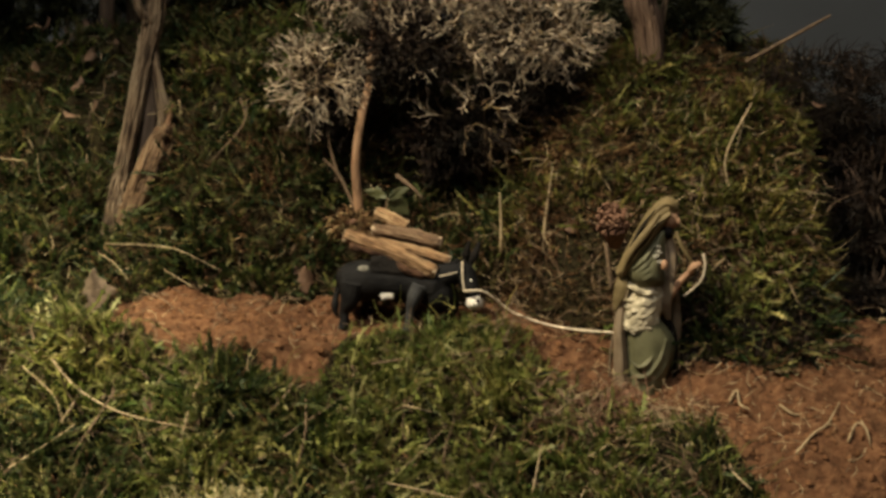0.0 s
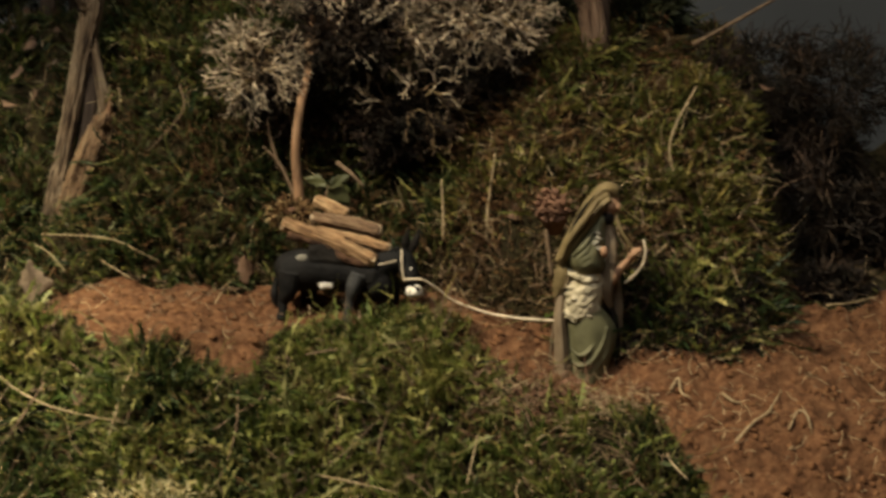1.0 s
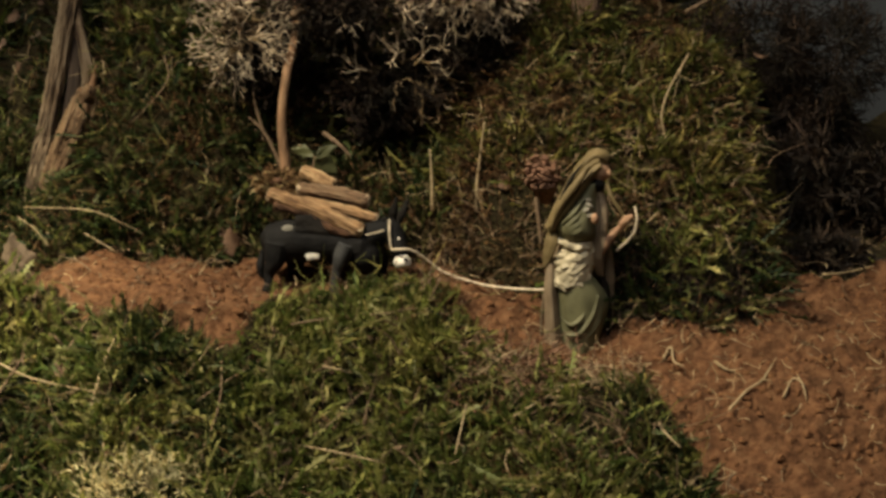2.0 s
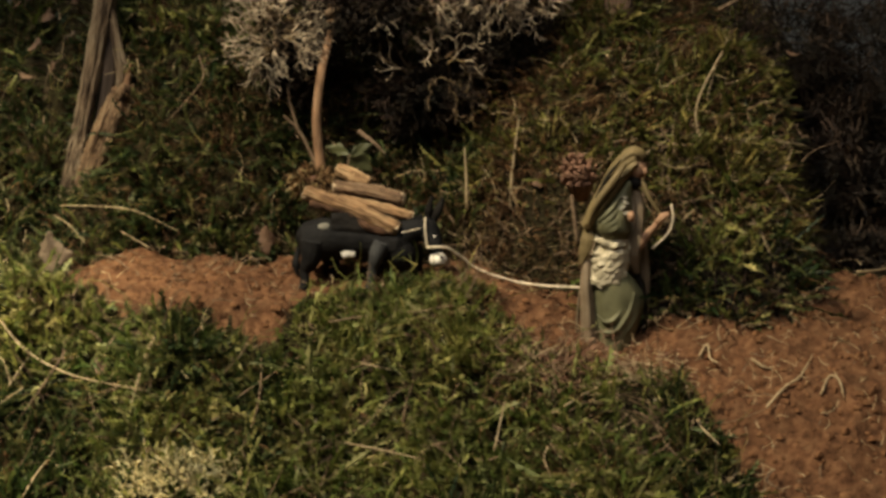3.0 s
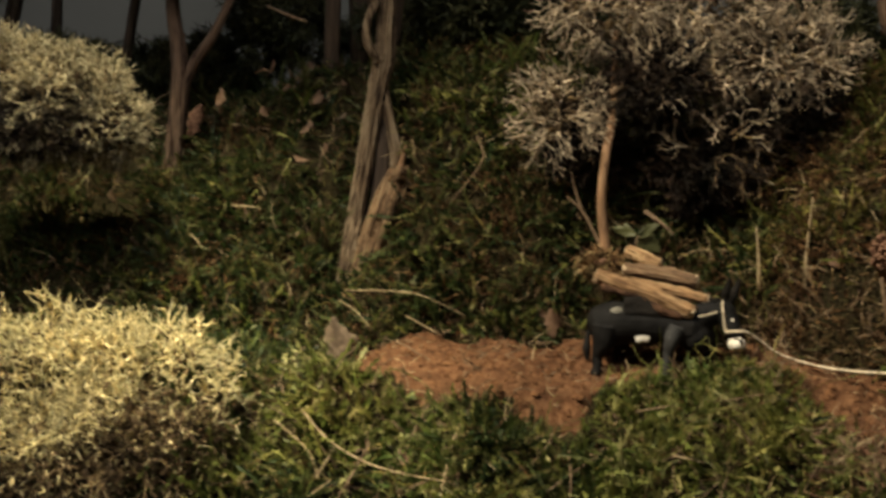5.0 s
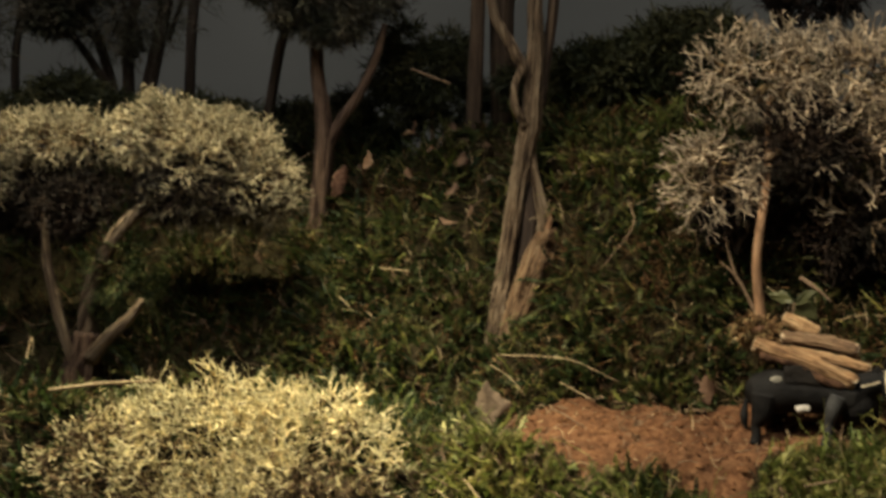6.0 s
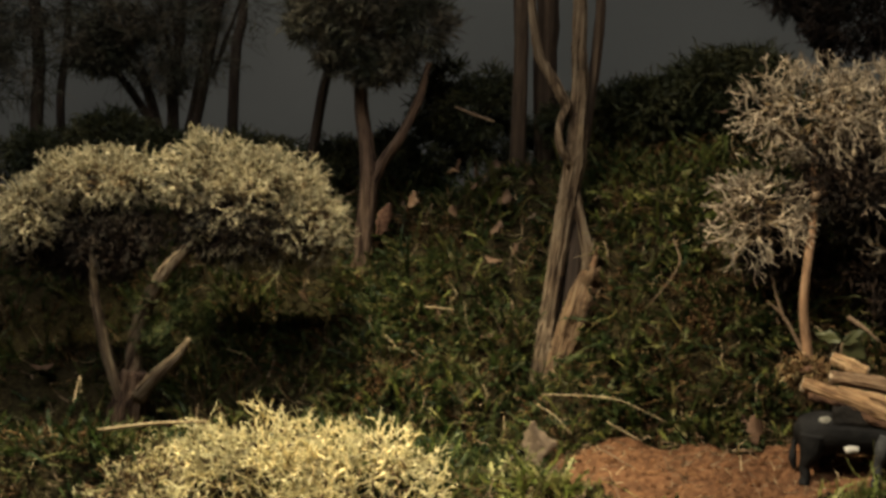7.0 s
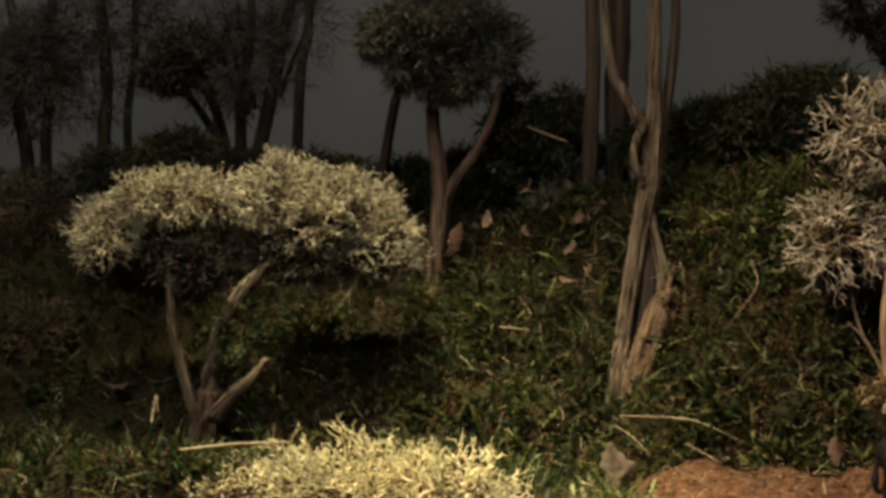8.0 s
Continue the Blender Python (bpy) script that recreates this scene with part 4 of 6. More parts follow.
knoll_tree = thing("knoll_tree", "reddish-brown tree trunk on top of the mossy knoll", "tree", at=(0.127, 0.93, 0.16))
stem("trunk", [(0.129, 0.93, 0.150), (0.125, 0.93, 0.19), (0.119, 0.93, 0.207), (0.115, 0.93, 0.234), (0.110, 0.93, 0.30)], [0.0085, 0.0092, 0.0098, 0.009, 0.007], M_BARK_RED, knoll_tree, 18, 6, 0.12, 5, 0.03, 12)
stem("branch", [(0.133, 0.935, 0.165), (0.134, 0.935, 0.194), (0.137, 0.935, 0.221), (0.140, 0.937, 0.28)], [0.0022, 0.002, 0.002, 0.0015], M_BARK_PALE, knoll_tree, 10, 6, 0.1, 4, 0.03, 13)

far_tree = thing("brushy_tree", "dim brushy tree with several stems on the far rise", "tree", at=(-0.517, 1.15, 0.2))
stem("trunk", [(-0.512, 1.15, 0.12), (-0.536, 1.15, 0.248), (-0.551, 1.15, 0.269), (-0.552, 1.15, 0.30)], [0.005, 0.004, 0.003, 0.002], M_BARK_DARK, far_tree, 10)
stem("trunk", [(-0.522, 1.15, 0.12), (-0.515, 1.15, 0.256), (-0.506, 1.15, 0.291), (-0.499, 1.15, 0.35)], [0.0055, 0.0045, 0.004, 0.003], M_BARK_DARK, far_tree, 10)
stem("trunk", [(-0.530, 1.15, 0.12), (-0.489, 1.15, 0.259), (-0.478, 1.15, 0.298), (-0.460, 1.15, 0.36)], [0.0065, 0.0055, 0.0045, 0.003], M_BARK_DARK, far_tree, 12)
for k, (bx, tx, tz) in enumerate(((-0.512, -0.540, 0.33), (-0.508, -0.525, 0.34), (-0.503, -0.512, 0.35), (-0.492, -0.482, 0.34), (-0.482, -0.447, 0.33), (-0.535, -0.568, 0.31))):
    stem("branch", [(bx, 1.148, 0.24 + 0.004 * k), (0.55 * bx + 0.45 * tx + 0.004 * math.sin(3 * k), 1.146, 0.285), (tx, 1.145, tz)], [0.0022, 0.0016, 0.0008], M_BARK_DARK, far_tree, 7, 5, 0.1, 3, 0.05, 20 + k)
needle_crown("crown", [((-0.500, 1.14, 0.285), (0.042, 0.03, 0.036), 2), ((-0.535, 1.14, 0.275), (0.025, 0.03, 0.03), 0.8), ((-0.460, 1.14, 0.31), (0.03, 0.03, 0.03), 0.8), ((-0.51, 1.14, 0.335), (0.07, 0.03, 0.02), 1.2)], 4200, 0.017, 0.0006, M_NEEDLE, 32, far_tree)
far_trunk = thing("bare_tree", "dim slender trunk near the wall", "tree", at=(-0.506, 1.25, 0.2))
stem("trunk", [(-0.512, 1.25, 0.10), (-0.496, 1.25, 0.269), (-0.486, 1.25, 0.311), (-0.478, 1.25, 0.40)], [0.005, 0.0045, 0.004, 0.003], M_BARK_DARK, far_trunk, 10)
ball_tree = thing("round_tree", "dark round-crowned tree in the shade", "tree", at=(-0.56, 1.12, 0.2))
stem("trunk", [(-0.5260, 1.1500, 0.2100), (-0.5460, 1.1400, 0.2490), (-0.5550, 1.1250, 0.2700)], [0.004, 0.0030, 0.0022], M_BARK_DARK, ball_tree, 10)
needle_crown("crown", [((-0.5600, 1.1200, 0.2800), (0.021, 0.022, 0.016), 2), ((-0.5450, 1.1200, 0.3000), (0.028, 0.022, 0.016), 1)], 5200, 0.008, 0.0012, M_NEEDLE, 33, ball_tree)
edge_tree = thing("bare_tree", "dim dark trunks at the end of the landscape", "tree", at=(-0.655, 1.2, 0.2))
stem("trunk", [(-0.666, 1.2, 0.10), (-0.656, 1.2, 0.22), (-0.648, 1.2, 0.29), (-0.652, 1.2, 0.40)], [0.006, 0.0055, 0.005, 0.004], M_BARK_DARK, edge_tree, 10)
stem("trunk", [(-0.634, 1.21, 0.10), (-0.638, 1.21, 0.23), (-0.626, 1.21, 0.30), (-0.618, 1.21, 0.40)], [0.004, 0.0036, 0.003, 0.002], M_BARK_DARK, edge_tree, 10)
needle_crown("crown", [((-0.64, 1.19, 0.330), (0.06, 0.03, 0.034), 2), ((-0.69, 1.19, 0.305), (0.04, 0.03, 0.035), 1.4), ((-0.605, 1.19, 0.30), (0.03, 0.03, 0.04), 1), ((-0.66, 1.19, 0.27), (0.035, 0.03, 0.03), 0.6)], 3600, 0.015, 0.0008, M_NEEDLE, 34, edge_tree)
edge_pine = thing("brushy_tree", "dim forked tree with hanging brushy foliage in the shade", "tree", at=(-0.72, 1.2, 0.2))
stem("trunk", [(-0.728, 1.2, 0.09), (-0.726, 1.2, 0.214), (-0.731, 1.2, 0.26), (-0.726, 1.2, 0.31), (-0.735, 1.2, 0.38)], [0.0065, 0.006, 0.005, 0.0045, 0.003], M_BARK_DARK, edge_pine, 10)
stem("trunk", [(-0.712, 1.2, 0.09), (-0.709, 1.2, 0.214), (-0.702, 1.2, 0.262), (-0.698, 1.2, 0.31), (-0.686, 1.2, 0.38)], [0.006, 0.005, 0.0045, 0.004, 0.003], M_BARK_DARK, edge_pine, 10)
needle_crown("crown", [((-0.71, 1.18, 0.295), (0.045, 0.03, 0.038), 2), ((-0.745, 1.2, 0.29), (0.04, 0.03, 0.05), 1), ((-0.705, 1.18, 0.255), (0.03, 0.03, 0.025), 0.5)], 3600, 0.015, 0.0008, M_NEEDLE, 37, edge_pine)
ridge_tree = thing("bare_tree", "dim dark leaning trunk behind the grey lichen crown", "tree", at=(-0.005, 1.15, 0.15))
stem("trunk", [(-0.004, 1.15, 0.02), (-0.010, 1.15, 0.20), (-0.015, 1.15, 0.24), (-0.027, 1.15, 0.267), (-0.042, 1.15, 0.292), (-0.06, 1.15, 0.33)], [0.006, 0.0055, 0.005, 0.005, 0.0045, 0.003], M_BARK_DARK, ridge_tree, 12)
stem("branch", [(-0.018, 1.15, 0.245), (-0.014, 1.15, 0.275), (-0.018, 1.15, 0.31)], [0.005, 0.004, 0.003], M_BARK_DARK, ridge_tree, 10)
needle_crown("crown", [((0.004, 1.13, 0.275), (0.04, 0.025, 0.03), 1.4), ((-0.03, 1.15, 0.30), (0.04, 0.03, 0.025), 1)], 6000, 0.009, 0.001, M_SHADED_GROWTH, 38, ridge_tree)


def shrub(name, label, lobes, n, length, width, material, seed):
    at = lobes[0][0]
    ob = thing(name, label, "shrub", "shrubs", at=(at[0], at[1], at[2] - 0.02))
    stem("stem", [(at[0], at[1], float(height(np.array(at[0]), np.array(at[1]))) - 0.005), (at[0] + 0.002, at[1], at[2])], [0.002, 0.001], M_TWIG, ob, 6)
    needle_crown("foliage", lobes, n, length, width, material, seed, ob)
    return ob


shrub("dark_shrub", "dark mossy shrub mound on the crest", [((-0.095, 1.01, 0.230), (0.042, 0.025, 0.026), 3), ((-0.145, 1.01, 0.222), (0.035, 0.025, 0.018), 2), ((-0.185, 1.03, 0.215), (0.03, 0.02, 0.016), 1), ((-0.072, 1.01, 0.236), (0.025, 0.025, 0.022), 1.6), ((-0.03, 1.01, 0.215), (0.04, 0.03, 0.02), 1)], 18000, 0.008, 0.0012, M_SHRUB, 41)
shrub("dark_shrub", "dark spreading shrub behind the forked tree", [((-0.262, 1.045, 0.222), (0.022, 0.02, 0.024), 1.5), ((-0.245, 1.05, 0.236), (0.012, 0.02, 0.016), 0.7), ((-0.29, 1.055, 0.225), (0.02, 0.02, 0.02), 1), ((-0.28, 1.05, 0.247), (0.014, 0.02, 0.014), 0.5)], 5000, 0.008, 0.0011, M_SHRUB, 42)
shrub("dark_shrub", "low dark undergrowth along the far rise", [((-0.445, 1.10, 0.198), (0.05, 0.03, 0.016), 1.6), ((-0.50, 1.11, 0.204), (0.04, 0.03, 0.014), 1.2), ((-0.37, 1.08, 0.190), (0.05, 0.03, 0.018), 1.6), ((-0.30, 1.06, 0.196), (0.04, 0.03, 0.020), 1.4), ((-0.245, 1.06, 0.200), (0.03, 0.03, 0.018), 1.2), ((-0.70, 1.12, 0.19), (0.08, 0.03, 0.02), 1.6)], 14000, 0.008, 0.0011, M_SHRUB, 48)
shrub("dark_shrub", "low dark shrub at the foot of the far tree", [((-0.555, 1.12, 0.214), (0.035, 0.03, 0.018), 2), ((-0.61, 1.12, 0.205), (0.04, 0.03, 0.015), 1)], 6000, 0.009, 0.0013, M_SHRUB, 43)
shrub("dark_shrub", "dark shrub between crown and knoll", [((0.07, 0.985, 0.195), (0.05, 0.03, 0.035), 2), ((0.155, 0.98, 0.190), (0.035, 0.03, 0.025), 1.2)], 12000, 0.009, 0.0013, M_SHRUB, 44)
# Shrubs beyond the knoll, coloured near black because no light reaches there.
shrub("brown_shrub", "dry brown twiggy shrub beyond the knoll", [((0.225, 0.95, 0.150), (0.045, 0.03, 0.030), 2), ((0.275, 0.94, 0.140), (0.035, 0.03, 0.040), 2), ((0.265, 0.945, 0.100), (0.035, 0.02, 0.04), 2)], 7000, 0.012, 0.0008, M_SHADED_GROWTH, 45)
shrub("dark_shrub", "shrub filling the recess beyond the knoll, near black for its shade", [((0.262, 0.915, 0.060), (0.032, 0.026, 0.04), 2), ((0.310, 0.915, 0.055), (0.034, 0.026, 0.04), 2), ((0.262, 0.872, 0.032), (0.022, 0.012, 0.006), 0.7)], 7000, 0.010, 0.0012, M_SHADED_GROWTH, 46)

# ---- donkey figurine, its load and lead ----


def loft(rings, sides=20, fold=0.0, folds=7, seed=0, rough=0.0):
    """A closed skin through upright-stacked ellipses (x, y, z, rx, ry), with optional folds."""
    rng = np.random.default_rng(seed)
    ang = np.linspace(0, 2 * np.pi, sides, endpoint=False)
    verts, faces = [], []
    line = curve_points([r[:3] for r in rings], 4)
    rad = curve_points([(r[3], r[4], 0) for r in rings], 4)
    for i, (c, r) in enumerate(zip(line, rad)):
        k = 1 + fold * np.sin(folds * ang + 0.25 * i) + rough * rng.normal(size=sides)
        verts.extend(np.stack([c[0] + abs(r[0]) * k * np.cos(ang), c[1] + abs(r[1]) * k * np.sin(ang), np.full(sides, c[2])], -1))
    n = len(line)
    for i in range(n - 1):
        for j in range(sides):
            k = (j + 1) % sides
            faces.append((i * sides + j, i * sides + k, (i + 1) * sides + k, (i + 1) * sides + j))
    faces.append(tuple(range(sides))[::-1])
    faces.append(tuple((n - 1) * sides + j for j in range(sides)))
    return verts, faces


def blob(centre, radii, rough=0.0, seed=0, rings=9, sides=14):
    rng = np.random.default_rng(seed)
    verts, faces = [], []
    for i in range(rings):
        p = math.pi * (i + 0.5) / rings
        for j in range(sides):
            a = 2 * math.pi * j / sides
            k = 1 + rough * rng.normal()
            verts.append((centre[0] + radii[0] * k * math.sin(p) * math.cos(a), centre[1] + radii[1] * k * math.sin(p) * math.sin(a), centre[2] + radii[2] * k * math.cos(p)))
    for i in range(rings - 1):
        for j in range(sides):
            k = (j + 1) % sides
            faces.append((i * sides + j, (i + 1) * sides + j, (i + 1) * sides + k, i * sides + k))
    faces.append(tuple(range(sides)))
    faces.append(tuple((rings - 1) * sides + j for j in range(sides))[::-1])
    return verts, faces


def fused(name, pieces, voxel, label, category, ease=2):
    """One cast figurine: the pieces (vertices, faces, material) melt into a single skin, and each bit of it keeps the paint of the piece it came from."""
    mats, verts, faces, index = [], [], [], []
    for (v, f), m in pieces:
        if m not in mats:
            mats.append(m)
        o = len(verts)
        verts.extend(tuple(map(float, p)) for p in v)
        faces.extend(tuple(i + o for i in face) for face in f)
        index.extend([mats.index(m)] * len(f))
    raw = bpy.data.meshes.new(name)
    raw.from_pydata(verts, [], faces)
    holder = new(name, raw)
    melt = holder.modifiers.new("melt", "REMESH")
    melt.mode, melt.voxel_size, melt.adaptivity = "VOXEL", voxel, 0.0
    skin = bpy.data.meshes.new_from_object(holder.evaluated_get(bpy.context.evaluated_depsgraph_get()))
    bpy.data.objects.remove(holder)
    paint = BVHTree.FromPolygons(verts, faces)
    bm = bmesh.new()
    bm.from_mesh(skin)
    for face in bm.faces:
        hit = paint.find_nearest(face.calc_center_median())[2]
        face.material_index = index[hit]
        face.smooth = True
    for _ in range(ease):
        bmesh.ops.smooth_vert(bm, verts=bm.verts, factor=0.5, use_axis_x=True, use_axis_y=True, use_axis_z=True)
    bm.to_mesh(skin)
    bm.free()
    skin.name = name
    for m in mats:
        skin.materials.append(m)
    return tagged(new(name, skin), label, category)


donkey = [
    (tube([(-0.0590, 0.8460, 0.0420), (-0.0540, 0.8450, 0.0450), (-0.0450, 0.8440, 0.0470), (-0.0310, 0.8430, 0.0470), (-0.0150, 0.8420, 0.0460), (-0.0030, 0.8400, 0.0450), (0.0050, 0.8380, 0.0440)], [0.00434, 0.01116, 0.01240, 0.01147, 0.01147, 0.01147, 0.00682], 24, 6), M_BLACK),
    # legs
    (tube([(-0.0510, 0.8380, 0.0460), (-0.0530, 0.8360, 0.0370), (-0.0560, 0.8360, 0.0300), (-0.0560, 0.8350, 0.0250), (-0.0570, 0.8340, 0.0200)], [0.00806, 0.00589, 0.00310, 0.00264, 0.00341], 14, 6), M_BLACK),
    (tube([(-0.0440, 0.8520, 0.0400), (-0.0430, 0.8540, 0.0310), (-0.0460, 0.8540, 0.0240), (-0.0460, 0.8530, 0.0160)], [0.00682, 0.00465, 0.00248, 0.00310], 14, 6), M_BLACK),
    (tube([(-0.0130, 0.8330, 0.0460), (-0.0160, 0.8310, 0.0390), (-0.0180, 0.8310, 0.0320), (-0.0190, 0.8300, 0.0260), (-0.0200, 0.8300, 0.0200)], [0.00527, 0.00434, 0.00279, 0.00248, 0.00341], 14, 6), M_GREYHAIR),
    (tube([(0.0020, 0.8450, 0.0410), (0.0050, 0.8460, 0.0320), (0.0040, 0.8460, 0.0250), (0.0040, 0.8460, 0.0180)], [0.00682, 0.00434, 0.00279, 0.00310], 14, 6), M_BLACK),
    # chest, neck, head
    (blob((-0.0020, 0.8390, 0.0400), (0.00992, 0.0105, 0.01054), 0.0, 8), M_BLACK),
    (tube([(-0.0070, 0.8410, 0.0450), (0.0020, 0.8380, 0.0510), (0.0100, 0.8360, 0.0550)], [0.00992, 0.00806, 0.00589], 16, 6), M_BLACK),
    (tube([(0.0100, 0.8370, 0.0580), (0.0130, 0.8340, 0.0530), (0.0160, 0.8300, 0.0460), (0.0170, 0.8280, 0.0410)], [0.00465, 0.00589, 0.00496, 0.00372], 16, 6), M_BLACK),
    (blob((0.0180, 0.8260, 0.0380), (0.00496, 0.0046, 0.00403), 0.03, 3), M_WHITE),
    (blob((0.0200, 0.8220, 0.0400), (0.00093, 0.0012, 0.00093), 0.0, 6, 5, 8), M_DARK),
    (blob((0.0160, 0.8270, 0.0510), (0.00056, 0.0010, 0.00056), 0.0, 6, 5, 8), M_WHITE),
    (tube([(0.0120, 0.8360, 0.0580), (0.0130, 0.8340, 0.0640), (0.0150, 0.8320, 0.0730)], [0.00186, 0.00279, 0.00093], 12, 5, flat=0.6), M_DARK),
    (tube([(0.0150, 0.8400, 0.0570), (0.0180, 0.8400, 0.0630), (0.0210, 0.8400, 0.0710)], [0.00186, 0.00279, 0.00093], 12, 5, flat=0.6), M_DARK),
    (tube([(0.0100, 0.8390, 0.0600), (0.0020, 0.8410, 0.0560), (-0.0060, 0.8430, 0.0530)], [0.00186, 0.00279, 0.00186], 10, 5, 0.1, 3, 0.05, 5), M_DARK),
    # tail, patches, saddle cloth
    (tube([(-0.0580, 0.8500, 0.0460), (-0.0610, 0.8480, 0.0390), (-0.0620, 0.8460, 0.0320), (-0.0610, 0.8450, 0.0250)], [0.00186, 0.00155, 0.00248, 0.00093], 10, 6), M_BLACK),
    (blob((-0.0450, 0.8360, 0.0550), (0.00341, 0.0022, 0.00217), 0.04, 4), M_LACE),
    (tube([(-0.0350, 0.8340, 0.0390), (-0.0320, 0.8340, 0.0400), (-0.0280, 0.8340, 0.0400)], [0.00217, 0.00248, 0.00217], 10, 5, 0.08, 4, 0.04, 9), M_WHITE),
    (tube([(-0.0410, 0.8430, 0.0550), (-0.0250, 0.8430, 0.0550), (-0.0070, 0.8410, 0.0510)], [0.00961, 0.01085, 0.00961], 22, 6, 0.05, 6), M_DARK),
]
fused("donkey_figurine", donkey, 0.0005, "small black donkey figurine with white muzzle and patches", "figurine", 3)


def log(points, radius, label, seed, wood=M_LOG, bark=0.0):
    """A split log with pale cut ends; bark is how far a strip of bark shows below."""
    a, b = np.array(points[0]), np.array(points[-1])
    ob = thing("firewood_log", label, "log", "logs on the donkey", at=tuple(a))
    body = stem("body", points, [radius * 0.90, radius, radius * 1.06, radius * 0.92], wood, ob, 16, 8, 0.06, 4, 0.07, seed)
    w = unit(b - a)
    for at_end, sign in ((a, -1), (b, 1)):
        c = at_end + w * sign * 0.0004
        v, f = tube([tuple(at_end - w * sign * 0.002), tuple(c)], [radius * 0.82, radius * 0.80], 11, 3, 0.13, 3, 0.06, seed)
        mesh_object("cut_end", v, f, M_LOG_END, parent=body, smooth=False)
    if bark:
        low = np.array([0.0, -0.0010, -bark])
        row = [tuple(a + (b - a) * s + low * (0.7 + 0.5 * math.sin(9 * s + 1))) for s in (0.06, 0.3, 0.5, 0.7, 0.95)]
        stem("bark", row, [0.6 * radius, 0.86 * radius, 0.74 * radius, 0.9 * radius, 0.6 * radius], M_LOG_BARK, body, 13, 6, 0.16, 4, 0.14, seed + 9, label="rough dark bark strip")
    return ob


log([(-0.0560, 0.8450, 0.0730), (-0.0310, 0.8390, 0.0650), (-0.0040, 0.8320, 0.0540)], 0.0044, "tan split log with bark slung on the donkey's side", 1, M_LOG, 0.0040)
log([(-0.0370, 0.8470, 0.0690), (-0.0170, 0.8430, 0.0650), (0.0040, 0.8380, 0.0600)], 0.0030, "light tan split log in the donkey's load", 2)
log([(-0.0405, 0.8550, 0.0750), (-0.0200, 0.8520, 0.0722), (-0.0010, 0.8470, 0.0680)], 0.0042, "grey-brown log across the top of the donkey's load", 3, M_LOG_GREY)
log([(-0.0390, 0.8620, 0.0840), (-0.0320, 0.8600, 0.0810), (-0.0210, 0.8570, 0.0760)], 0.0042, "short pale log on top of the donkey's load", 4, M_LOG_PALE)


root_lump = thing("root_lump", "russet crumbly root lump at the foot of the lichen tree", "root", at=(-0.052, 0.862, 0.07))
needle_crown("fibre", [((-0.053, 0.862, 0.076), (0.011, 0.006, 0.005), 1)], 900, 0.006, 0.0011, M_LITTER, 91, root_lump)
stem("root", [(-0.060, 0.862, 0.074), (-0.052, 0.860, 0.078), (-0.046, 0.864, 0.074)], [0.002, 0.0032, 0.002], M_BUNDLE, root_lump, 10, 5, 0.2, 3, 0.12, 15)


def cord(name, points, radius, label, category="cord"):
    v, f = tube(points, [radius, radius, radius], 8, 8, 0.08, 3, 0.03, 5)
    return tagged(mesh_object(name, v, f, M_ROPE), label, category)


cord("lead_rope", [(0.0120, 0.8250, 0.0450), (0.0170, 0.8210, 0.0460), (0.0230, 0.8230, 0.0450), (0.0310, 0.8280, 0.0390), (0.0400, 0.8300, 0.0320), (0.0580, 0.8270, 0.0260), (0.0760, 0.8120, 0.0260), (0.0940, 0.7970, 0.0280)], 0.0008, "cream lead rope from the donkey to the figurine", "rope")
cord("halter_cord", [(0.0110, 0.8290, 0.0610), (0.0110, 0.8260, 0.0540), (0.0120, 0.8250, 0.0450)], 0.0006, "thin white halter cord on the donkey's head", "rope")
cord("saddle_cord", [(-0.0020, 0.8270, 0.0530), (0.0030, 0.8270, 0.0540), (0.0080, 0.8290, 0.0550)], 0.0005, "pale cord tied round the donkey's load", "rope")


def leaf_blade(name, at, length, width, lean, turn, curl, material, label, seed, parent=None, lobes=0.0, tip=0):
    """A curled dry leaf with a midrib fold, an uneven rim and a little thickness."""
    rng = np.random.default_rng(seed)
    n, m = 15, 7
    verts, faces = [], []
    for side in (0, 1):
        rng2 = np.random.default_rng(seed)
        for i in range(n):
            s = i / (n - 1)
            shape = width * 0.5 * math.sin(math.pi * min(1, 0.04 + 0.94 * s)) ** 0.9
            ragged = [1 + 0.22 * rng2.normal() + lobes * math.sin(9.0 * s + 0.6 + 1.4 * e) for e in (0, 1)]
            for j in range(m):
                u = 2 * j / (m - 1) - 1
                half = shape * max(0.15, ragged[0] if u < 0 else ragged[1])
                verts.append((half * u, 0.35 * half * (abs(u)) ** 1.5 * curl + 0.10 * length * curl * math.sin(2.2 * s) + 0.03 * length * math.sin(5 * s + 3 * u) - side * 0.0004, length * s))
    for side in (0, 1):
        o = side * n * m
        for i in range(n - 1):
            for j in range(m - 1):
                q = (o + i * m + j, o + i * m + j + 1, o + (i + 1) * m + j + 1, o + (i + 1) * m + j)
                faces.append(q if side == 0 else q[::-1])
    rim = [j for j in range(m)] + [i * m + m - 1 for i in range(1, n)] + [(n - 1) * m + j for j in range(m - 2, -1, -1)] + [i * m for i in range(n - 2, 0, -1)]
    for a, b in zip(rim, rim[1:] + rim[:1]):
        faces.append((a, a + n * m, b + n * m, b))
    turn_m = pose(0, 0, 0, lean, tip, turn).to_3x3()
    verts = [tuple(Vector(at) + turn_m @ Vector(v)) for v in verts]
    ob = mesh_object(name, verts, faces, material, parent=parent)
    return tagged(ob, label, "leaf", "fallen leaves") if parent is None else ob


